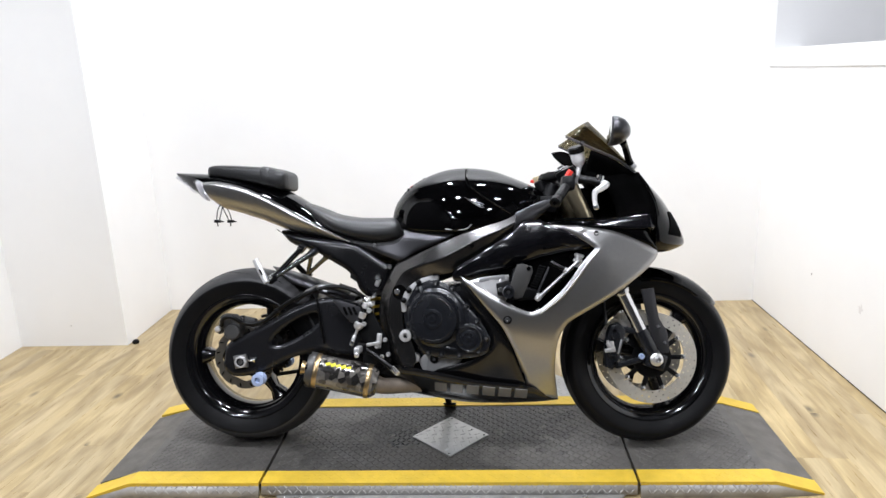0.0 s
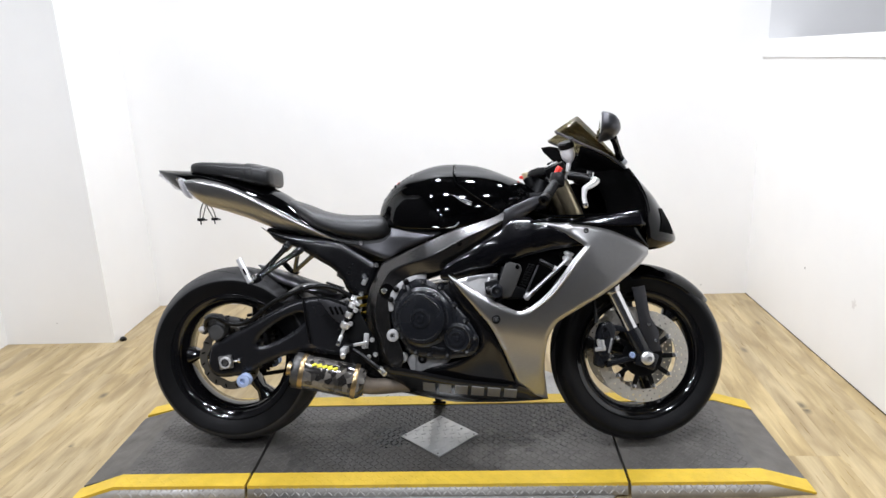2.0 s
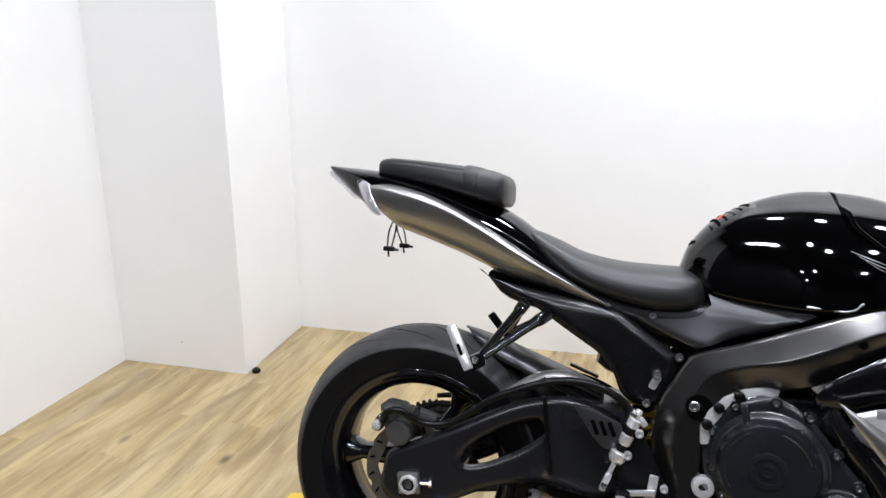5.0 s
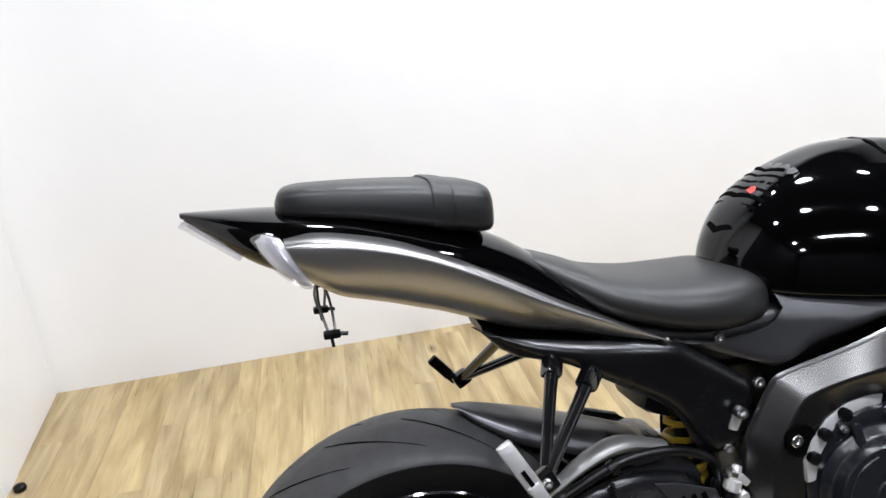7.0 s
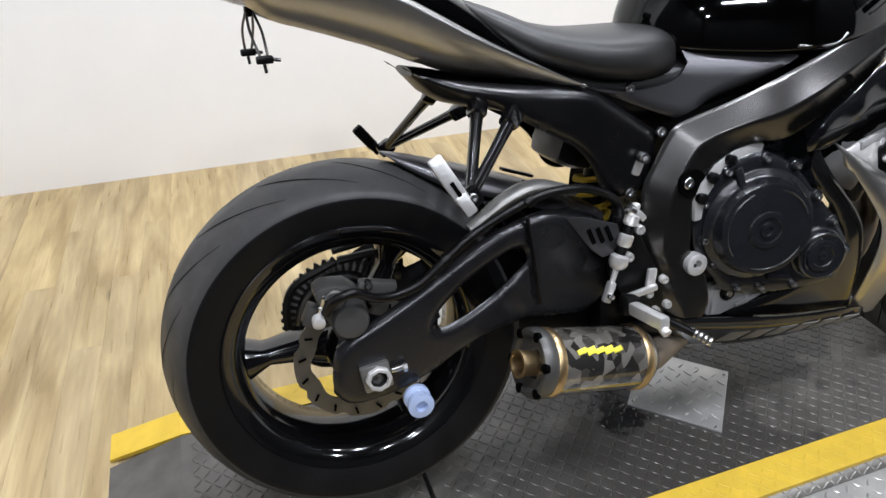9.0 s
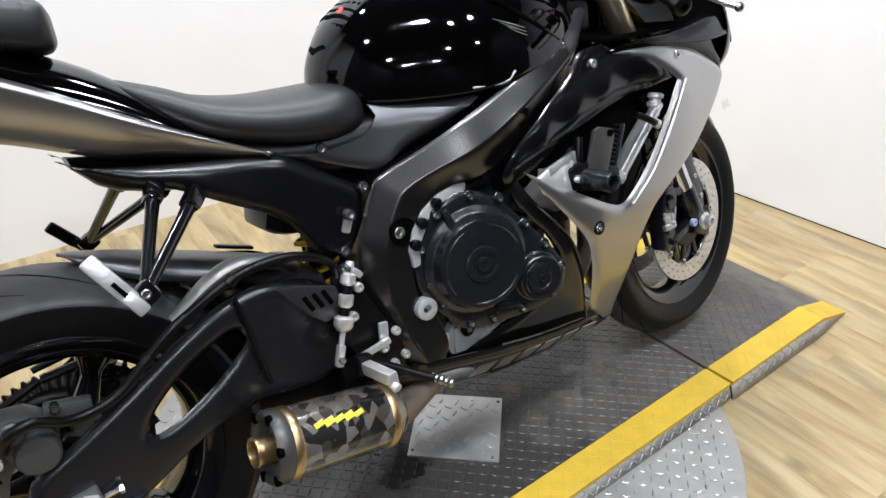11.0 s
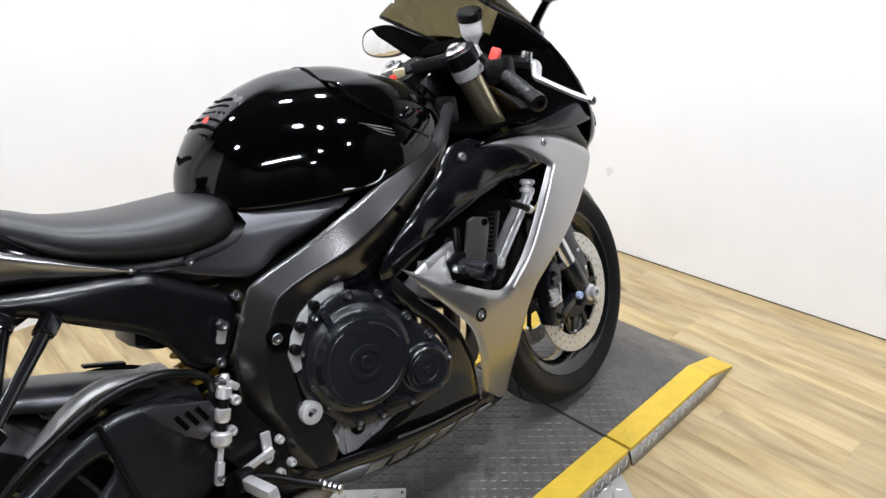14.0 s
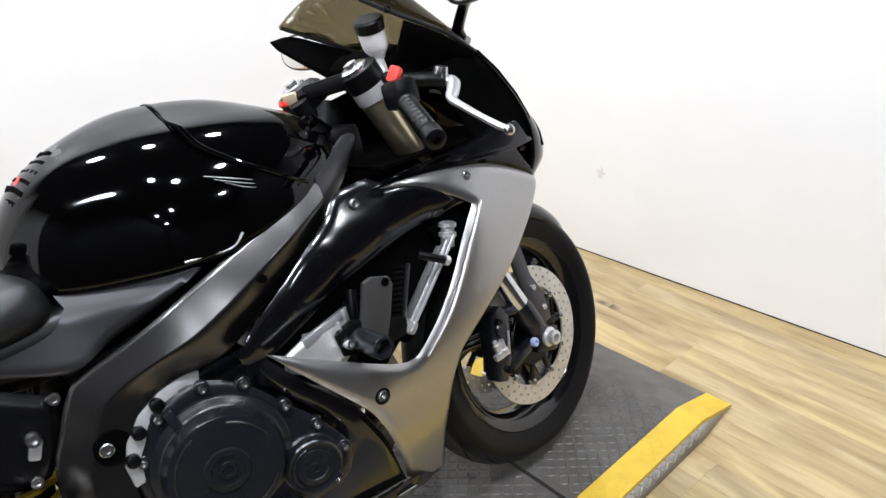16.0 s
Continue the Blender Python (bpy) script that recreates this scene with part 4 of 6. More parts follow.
        half = 0.070 * (0.35 + 0.65 * math.sin(math.pi * min(1, u * 1.15 + 0.10)) ** 0.6)
        row = []
        for q in range(13):
            ph = radians(-90 + 180 * q / 12)
            r = 0.300 + 0.016 * math.cos(ph) - 0.035 * (1 - math.cos(ph))
            row.append(FW + Vector((r * math.cos(a), half * math.sin(ph), r * math.sin(a))))
        loops.append(row)
    bm = bmesh.new()
    rings(bm, loops, False, False)
    solid(part("front_fender", moved(bm, WHEEL), M["gloss"], bike, "glossy black front fender"), 0.003)
    # yokes
    yoke = bmesh.new()
    for s in (-1, 1):
        part("yoke_ring", moved(turned([(0.028, -0.030), (0.034, -0.028), (0.036, -0.012), (0.036, 0.012), (0.030, 0.015)], FW + up * 0.704 + Vector((0, s * 0.098, 0)), up, 24), STEER), M["plastic"], bike, "black fork clamp ring")
        bar(FW + up * 0.702 + Vector((0.0, s * 0.09, 0)), FW + up * 0.702 + Vector((-0.045, 0, 0)), 0.062, 0.028, 0.008, yoke, (1, 0, 0))
    lathe(yoke, [(0.03, -0.02), (0.03, 0.01), (0.02, 0.018), (0.012, 0.018)], FW + up * 0.702 + Vector((-0.045, 0, 0)), up, 24)
    part("top_yoke", moved(yoke, STEER), M["plastic"], bike, "dark top yoke")
    low = bmesh.new()
    bar(FW + up * 0.50 + Vector((-0.01, -0.12, 0)), FW + up * 0.50 + Vector((-0.01, 0.12, 0)), 0.07, 0.04, 0.012, low, (1, 0, 0))
    part("lower_yoke", moved(low, STEER), M["black"], bike)
    part("ignition_lock", moved(turned([(0.02, 0), (0.02, 0.035), (0.014, 0.038)], FW + up * 0.655 + Vector((-0.078, 0, 0)), up, 20), STEER), M["black"], bike)
    for s in (-1, 1):
        root = FW + up * 0.668 + Vector((0, s * 0.098, 0))
        clamp = bmesh.new()
        lathe(clamp, [(0.028, -0.012), (0.035, -0.009), (0.035, 0.016), (0.028, 0.019)], root, up, 24)
        cl = part("clip_on", moved(clamp, STEER), M["pale"], bike, "cast handlebar clamp")
        tip, start = STEER.inverted() @ Vector((0.387, -0.336, 0.831)), STEER.inverted() @ Vector((0.462, -0.142, 0.922))
        tip.y, start.y = s * abs(tip.y), s * abs(start.y)
        d = (tip - start).normalized()
        part("bar_tube", moved(tube([start, tip], 0.011, 12, 1), STEER), M["black"], cl)
        span = (tip - start).length - 0.018
        ribs = [(0.0165, 0.108), (0.0150, 0.112)]
        for q in range(int((span - 0.116) / 0.012)):
            z = 0.116 + 0.012 * q
            ribs += [(0.0152, z), (0.0158, z + 0.002), (0.0158, z + 0.006), (0.0152, z + 0.008)]
        bm = turned(ribs + [(0.0150, span), (0.0168, span + 0.002)], start, d, 18)
        part("grip", moved(bm, STEER), M["plastic"], cl, "ribbed black rubber grip")
        part("bar_end", moved(turned([(0.015, -0.02), (0.017, -0.014), (0.017, 0.010), (0.010, 0.014), (0.006, 0.014), (0.006, 0.004)], tip, d, 16), STEER), M["black"], cl)
        part("switch_housing", moved(block(start + d * 0.075 + Vector((0, 0, 0.002)), (0.045, 0.05, 0.048), 0.012, (0, 0, 10 * s)), STEER), M["black"], cl)
        part("switch", moved(block(start + d * 0.066 + Vector((0.002, 0, 0.030)), (0.014, 0.020, 0.027), 0.004, (28, 22, 20)), STEER), M["red"] if s < 0 else M["steel"], cl, "red stop switch" if s < 0 else "")
        # lever with its perch; the far one mirrors the near one about the steering axis
        def bars(p):
            q = STEER.inverted() @ Vector(p)
            return STEER @ Vector((q.x, q.y if s < 0 else -q.y, q.z))

        bm = tube([bars((.480, -.158, .910)), bars((.520, -.172, .902)), bars((.548, -.182, .894))], [.016, .014, .016], 12, 4)
        part("lever_perch", bm, M["black"], cl)
        part("lever", tube([bars(p) for p in ((.540, -.176, .896), (.562, -.190, .890), (.545, -.208, .876), (.524, -.226, .864), (.515, -.268, .848), (.509, -.312, .831), (.507, -.345, .818), (.505, -.370, .810))], [.012, .014, .012, .010, .0085, .0078, .0080, .0070], 12, 5, None, .75), M["bright_alloy"], cl, "bright curved lever")
        part("lever_ball", turned([(.003, -.008), (.0075, -.005), (.0090, 0), (.0075, .005), (.003, .008)], bars((.505, -.371, .8098)), bars((.505, -.370, .810)) - bars((.507, -.345, .818)), 14), M["steel"], cl)
        part("adjuster", turned([(.012, -.01), (.014, 0), (.012, .012)], bars((.545, -.184, .908)), (.2, -.3, 1), 14), M["steel"], cl)
    rs = Vector((0.487, -0.094, 0.972))
    res = part("fluid_reservoir", turned([(0.010, -0.026), (0.013, -0.012), (0.021, 0.0), (0.0235, 0.008), (0.0245, 0.036), (0.023, 0.04)], rs, (-0.24, -0.26, 0.93), 24), M["reservoir"], bike, "milky white brake fluid reservoir")
    part("cap", turned([(0.0255, 0.034), (0.0275, 0.038), (0.0275, 0.052), (0.024, 0.056)], rs, (-0.24, -0.26, 0.93), 18), M["black"], res, "black screw cap")
    part("bracket", tube([rs + Vector((0, 0, -0.02)), rs + Vector((-0.008, -0.02, -0.045)), rs + Vector((-0.012, -0.04, -0.055))], 0.009, 8), M["bright_alloy"], res)
    key = FW + up * 0.700 + Vector((-0.080, 0.012, 0))
    part("ignition_key", moved(block(key, (0.012, 0.026, 0.020), 0.004, (0, -20, 30)), STEER), M["key"], bike, "cream plastic ignition key")
    part("key_tag", moved(block(key + Vector((-0.012, 0.010, -0.006)), (0.014, 0.012, 0.010), 0.003, (0, 10, 10)), STEER), M["red"], bike, "small red key tag")
    part("instrument_panel", block((0.53, 0.0, 0.93), (0.05, 0.22, 0.09), 0.02, (0, -35, 0)), M["groove"], bike)


fork()

# ---- bodywork ----
TAIL = [(-.898, .936, .094), (-.821, .868, .131), (-.853, .926, .120), (-.7, .9, .133), (-.7, .82, .118), (-.5, .80, .125), (-.31, .711, .123), (-.56, .75, .105)]
FAIR = [(.08, .598, .25), (.306, .476, .252), (.519, .684, .232), (.358, .759, .208), (.525, .729, .217), (.725, .63, .185), (.232, .453, .258), (.6, .66, .215),
        (.305, .747, .2), (.40, .30, .188), (.40, .17, .118), (.3, .22, .152), (.27, .33, .21)]
SUB = [(-.171, .618, .122), (-.225, .524, .126), (-.303, .711, .123), (-.577, .744, .08), (-.4, .66, .12)]
SIDE = [(-.303, .711, .123), (-.229, .698, .112), (-.148, .632, .128), (.083, .745, .2), (-.13, .737, .115), (-.03, .68, .16)]
SPAR = [(-.148, .63, .152), (-.117, .389, .169), (-.128, .539, .166), (.119, .695, .214), (.3, .80, .172), (.38, .84, .115), (-.2, .5, .152), (-.19, .38, .150), (.25, .73, .19), (0, .66, .204), (.2, .745, .204), (-.1, .30, .172)]
BELLY = [(-.2, .25, .13), (.0, .22, .16), (.3, .20, .165), (.4, .165, .13), (.0, .16, .10), (.25, .15, .11)]
INNER = [(0, .5, .2), (.2, .4, .21), (.2, .25, .16), (.1, .55, .21), (.3, .25, .16)]


def tail():
    ruled("tail_side_panel", [(-.848, .938), (-.812, .940), (-.768, .934), (-.701, .916), (-.636, .889), (-.563, .850), (-.481, .802), (-.402, .760), (-.311, .713)],
          [(-.816, .868), (-.783, .846), (-.748, .834), (-.711, .822), (-.672, .808), (-.637, .796), (-.584, .774), (-.529, .752), (-.446, .735), (-.365, .721), (-.311, .713)],
          TAIL, [(0, .038), (.03, .020), (.07, .007), (.12, .0006), (.18, 0), (.28, .001), (.40, .003), (.55, .007), (.70, .013), (.82, .021), (.92, .032), (1, .048)], 0.005, M["silver"], bike, "gunmetal silver tail side panel")
    panel("indicator_lens", [(-.892, .941, "h"), (-.874, .948), (-.850, .941, "h"), (-.838, .917), (-.814, .869, "h"), (-.832, .872), (-.864, .898)], TAIL, M["lens"], bike, "clear indicator lens", drop=0.010, edge=0.012, step=0.007)
    panel("lens_backing", [(-.889, .939, "h"), (-.873, .945), (-.851, .938, "h"), (-.839, .915), (-.817, .871, "h"), (-.833, .875), (-.863, .899)], [(x, z, w - .014) for x, z, w in TAIL], M["reflector"], bike, "silvered reflector behind the lens", thick=0.002, edge=0.006, drop=0.004, step=0.012)
    core = hull_loft([(-.989, .012, .981, .973, .978), (-.95, .044, .979, .942, .965), (-.90, .078, .976, .902, .945), (-.85, .098, .972, .878, .925), (-.78, .108, .964, .858, .905), (-.72, .112, .952, .842, .89),
                      (-.62, .106, .926, .806, .855), (-.52, .098, .880, .772, .81), (-.42, .10, .806, .722, .76), (-.33, .09, .747, .682, .71)], 32, 4)
    part("tail_cowl", core, M["gloss"], bike, "glossy black tail centre")
    bm = bmesh.new()
    rows = []
    for i in range(9):
        u = i / 8
        x, z, w = -.982 + .076 * u, .971 - .056 * u, .012 + .050 * u
        rows.append([(x - .010 * math.cos(math.pi * (q / 8 - .5)), w * (q / 4 - 1), z - .006 * math.cos(math.pi * (q / 8 - .5))) for q in range(9)])
    rings(bm, rows, False, False)
    solid(part("tail_light", bm, M["lens"], bike, "clear wedge-shaped tail light"), 0.006)
    part("undertail", hull_loft([(-.58, .05, .76, .745, .752), (-.53, .075, .75, .70, .725), (-.40, .085, .72, .668, .695), (-.28, .07, .70, .625, .66)], 20, 3), M["plastic"], bike)
    seat = part("pillion_seat", hull_loft([(-.856, .034, .982, .968, .976), (-.848, .056, .997, .960, .976), (-.83, .066, 1.002, .956, .975), (-.80, .074, 1.002, .952, .973), (-.73, .085, .998, .940, .965), (-.66, .093, .992, .924, .955), (-.60, .096, .985, .910, .946),
                                           (-.575, .095, .980, .904, .942), (-.556, .086, .972, .904, .938), (-.547, .060, .958, .912, .936)], 36, 5, 4.0, 4.0), M["vinyl"], bike, "padded black vinyl pillion seat")
    part("seat_strap", hull_loft([(-.640, .0950, .9925, .919, .953), (-.636, .0965, .993, .918, .952), (-.613, .0978, .989, .911, .948), (-.609, .0960, .9875, .911, .948)], 36, 2, 4.0, 4.0), M["vinyl"], seat)
    part("rider_seat", hull_loft([(-.512, .024, .860, .848, .854), (-.485, .066, .856, .812, .836), (-.43, .098, .836, .768, .800), (-.38, .120, .815, .742, .775), (-.30, .134, .800, .716, .750), (-.22, .136, .797, .700, .740),
                                  (-.165, .124, .796, .700, .742), (-.135, .100, .786, .708, .742), (-.120, .06, .766, .72, .742)], 40, 5, 2.8, 2.4), M["vinyl"], bike, "black vinyl rider seat")
    part("seat_base", hull_loft([(-.46, .07, .79, .74, .77), (-.36, .105, .755, .69, .72), (-.24, .108, .735, .64, .69), (-.12, .11, .75, .63, .69), (.0, .12, .76, .66, .70)], 24, 3, 3, 3), M["black"], bike)
    # number-plate hanger: thin wires with small clips
    root = Vector((-.810, -.03, .858))
    hang = None
    for s, end in ((-1, Vector((-.801, -.094, .796))), (1, Vector((-.815, .058, .797)))):
        wire = tube([root + Vector((-.004, s * .008, 0)), root.lerp(end, .5) + Vector((-.008, s * .004, .004)), end + Vector((-.004, 0, 0))], .0020, 6, 4)
        tube([root + Vector((.006, s * .008, 0)), root.lerp(end, .5) + Vector((.008, s * .006, .004)), end + Vector((.005, 0, 0))], .0020, 6, 4, wire)
        hang = hang or part("plate_hanger", turned([(.006, -.006), (.006, .008)], root, (0, 0, 1), 10), M["black"], bike, "thin wire plate hanger with black clips")
        part("wire", wire, M["cap_grey"], hang)
        clip = block(end, (.024, .014, .011), .003)
        tube([end + Vector((-.002, 0, .002)), end + Vector((0, 0, -.018))], .0024, 6, 1, clip)
        tube([end + Vector((.010, 0, 0)), end + Vector((.022, 0, -.002))], .003, 6, 1, clip)
        part("clip", clip, M["black"], hang)
    panel("subframe_cover", [(-.598, .764, "h"), (-.559, .746), (-.449, .729), (-.311, .710), (-.266, .686), (-.170, .622, "h"), (-.178, .587), (-.191, .549), (-.212, .520, "h"), (-.25, .520), (-.28, .540),
                             (-.298, .579), (-.327, .613), (-.367, .638), (-.408, .662), (-.46, .692), (-.515, .712)], SUB, M["sub_cover"], bike, "satin black subframe cover", drop=0.012, edge=0.018, step=0.007)
    panel("side_cover", [(-.305, .709, "h"), (-.267, .699), (-.209, .697), (-.149, .706), (-.120, .733, "h"), (-.130, .768, "h"), (-.025, .760), (.080, .748, "h"), (-.008, .702), (-.080, .673), (-.143, .643, "h")],
          SIDE, M["cover"], bike, "charcoal side cover below the tank", step=0.006, rims=[([(-.13, .768), (-.025, .760), (.084, .741)], False, .05, .024, 1.2), ([(.080, .748), (-.008, .702), (-.080, .673), (-.143, .643), (-.305, .709)], False, .014, .010, 2)])
    for x, z, w in ((-.228, .701, .108), (-.174, .625, .124), (-.229, .526, .122)):
        for s in (-1, 1):
            part("bolt", bolt_bm((x, s * w, z), (0, s, 0), .009, .006), M["steel"], bike)


TANK = [(-.176, .026, .800, .766, .778), (-.160, .066, .846, .748, .768), (-.117, .112, .900, .736, .762), (-.05, .150, .940, .724, .756), (.03, .190, .965, .718, .754), (.11, .200, .968, .722, .760),
        (.19, .192, .956, .738, .772), (.27, .168, .926, .760, .790), (.33, .132, .898, .786, .808), (.372, .080, .868, .808, .822)]
TANK_P = 2.2


def tank_top(x, y, lift=0.0):
    """The height of the tank's upper skin at x, y."""
    xs = [t[0] for t in TANK]
    hw, top, waist = (np.interp(x, xs, [t[i] for t in TANK]) for i in (1, 2, 4))
    f = max(0.0, 1 - (abs(y) / hw) ** TANK_P) ** (1 / TANK_P)
    return waist + (top - waist) * f - shoulder(x, y) * f + lift


def shoulder(x, y):
    """How far the tank's flanks fall away beside its raised middle."""
    along = max(0.0, 1 - ((x - .09) / .17) ** 2)
    return .016 * along * (1 - math.exp(-(y / .058) ** 4))


def tank_side(x, z, lift=0.0):
    """The half width of the tank's skin at x, z."""
    xs = [t[0] for t in TANK]
    hw, top, low, waist = (np.interp(x, xs, [t[i] for t in TANK]) for i in (1, 2, 3, 4))
    p, h = (TANK_P, top - waist) if z > waist else (2.4, waist - low)
    return hw * max(0.0, 1 - min(1.0, abs(z - waist) / h) ** p) ** (1 / p) + lift


def tank():
    skin_bm = hull_loft(TANK, 56, 6, TANK_P, 2.4)
    xs = [q[0] for q in TANK]
    for v in skin_bm.verts:
        top, waist = (np.interp(v.co.x, xs, [q[i] for q in TANK]) for i in (2, 4))
        f = (v.co.z - waist) / max(1e-6, top - waist)
        if f > 0:
            v.co.z -= shoulder(v.co.x, v.co.y) * min(1.0, f)
    t = part("fuel_tank", skin_bm, M["gloss"], bike, "glossy black fuel tank")
    rows = []
    for i in range(15):
        x = -.166 + .0102 * i
        half = .034 + .030 * math.sin(math.pi * (i + 1) / 17)
        rows.append([(x + .010 * (q / 4 - 1) ** 2, half * (q / 4 - 1), tank_top(x + .010 * (q / 4 - 1) ** 2, half * (q / 4 - 1), .0006)) for q in range(9)])
    bm = bmesh.new()
    rings(bm, rows, False, False)
    pad = part("tank_pad", bm, M["pad"], t, "grey tank pad with dark ribs", sharp=80)
    for i in range(8):
        x0 = -.163 + .0135 * i
        half = .036 + .024 * math.sin(math.pi * i / 7)
        loops = []
        for q in range(9):
            y = half * (q / 4 - 1)
            xa, xb = x0 + .010 * abs(q / 4 - 1), x0 + .0045 + .010 * abs(q / 4 - 1)
            loops.append([(xa - .001, y, tank_top(xa, y, -.002)), (xa, y, tank_top(xa, y, .0032)), (xb, y, tank_top(xb, y, .0032)), (xb + .001, y, tank_top(xb, y, -.002))])
        bm = bmesh.new()
        rings(bm, loops)
        part("pad_rib", bm, M["groove"], t)
    part("badge", turned([(.009, -.003), (.009, .0012), (.008, .002), (.001, .002)], (-.106, -.022, tank_top(-.106, .022)), (-.7, -.1, .7), 20), M["red"], t, "small round red badge")
    part("filler_cap", turned([(.040, 0), (.040, .006), (.034, .010), (.012, .011)], (.16, 0, .941), (.2, 0, 1), 32), M["black"], t, "black filler cap")
    for s in (-1, 1):
        path = [(.095, s * y, tank_top(.095, y, .0004)) for y in (0.0, .04, .08)] + [(x, s * tank_side(x, z, .0004), z) for x, z in ((.098, .928), (.103, .905), (.115, .888), (.150, .860), (.195, .830), (.245, .800))]
        part("tank_seam", tube(path, .0020, 6, 6), M["groove"], t)
        # a gloss ridge added beside the seam to draw its bright line
        part("seam_edge", tube([(x + .0050, y, z + .0002) for x, y, z in path], .0026, 8, 6), M["gloss"], t, "thin gloss ridge added for the seam's highlight")
        # short bright stripes laid on the flank as painted reflections
        for i in range(3):
            pts = [(x, s * tank_side(x, z, .0012), z) for x, z in ((.095 + .012 * i, .856 - .008 * i), (.130 + .006 * i, .843 - .008 * i), (.160, .832 - .006 * i))]
            part("decal_stripe", tube(pts, [.0008, .0022, .0010], 6, 4, None, .5), M["casting"], t, "small silver stripe painted in for a glint")
        pts = [(x, s * tank_side(x, z, .0008), z) for x, z in ((.03, .752), (.095, .750), (.118, .766))]
        part("tank_trim", tube(pts, .0022, 6, 5), M["casting"], t, "thin bright lower tank trim")
    panel("airbox_cover", [(.215, .795, "h"), (.26, .865), (.32, .895), (.372, .862, "h"), (.362, .838, "h"), (.30, .812)], [(.2, .8, .165), (.3, .87, .125), (.37, .86, .085), (.3, .82, .14)], M["gloss"], bike, "glossy black front tank cover")


def main_spar():
    top = [(.398, .856), (.304, .823), (.239, .797), (.165, .769), (.091, .739), (.015, .707), (-.064, .671), (-.137, .640), (-.158, .623), (-.188, .569), (-.205, .531), (-.215, .453), (-.207, .377), (-.191, .321), (-.159, .286)]
    low = [(-.091, .279), (-.082, .311), (-.096, .366), (-.122, .402), (-.124, .478), (-.106, .536), (-.072, .574), (-.022, .593), (.027, .596), (.075, .617), (.148, .663), (.203, .689), (.248, .713), (.285, .745), (.331, .775), (.388, .815)]
    fold = [(0, .023), (.03, .0195), (.07, .017), (.24, .0095), (.40, .0015), (.44, 0), (.48, .001), (.54, .003), (.75, .012), (.94, .020), (.98, .023), (1, .030)]
    ruled("duct_cover", top[:2] + [(.268, .809)], [low[-1], low[-2], (.250, .722)], SPAR, [(0, .02), (.1, .012), (.5, .008), (.9, .02), (1, .04)], 0.008, M["cover"], bike, "black duct cover ahead of the frame spar", 24)
    ruled("frame_spar", [(.270, .810)] + top[2:], [(.252, .716)] + low[::-1][4:], SPAR, fold, 0.012, M["spar"], bike, "dark grey aluminium frame spar", level=(.45, .62, .25, .45))
    for s in (-1, 1):
        at = spline_field(SPAR)
        p = part("pivot_boss", turned([(.021, -.012), (.0205, .004), (.019, .005), (.009, .005), (.0085, -.006)], (-.117, s * at(-.117, .389), .389), (0, s, 0), 24), M["pale"], bike, "bright swingarm pivot nut")
        # flat black disc painted for the shade inside the mounting recess
        part("mount_recess", turned([(.025, -.01), (.025, .001), (.023, .0015), (.022, .0005), (.001, .0005)], (-.134, s * at(-.134, .539), .539), (0, s, 0), 24), M["groove"], bike)
        part("bolt", bolt_bm((-.143, s * (at(-.134, .539) + .001), .541), (0, s, 0), .010, .004), M["steel"], bike)
        # small spar hole, its darkness drawn as a flat black disc
        part("bolt", turned([(.007, 0), (.007, .0015), (.001, .0015)], (.119, s * at(.119, .695), .695), (0, s, 0), 12), M["groove"], bike)
    bm = bmesh.new()
    tube([(.37, 0, .80), (.41, 0, .90)], .045, 20, 1, bm)
    bar((.37, -.1, .83), (.37, .1, .83), .08, .06, .012, bm, (1, 0, 0))
    part("steering_head", bm, M["black"], bike)


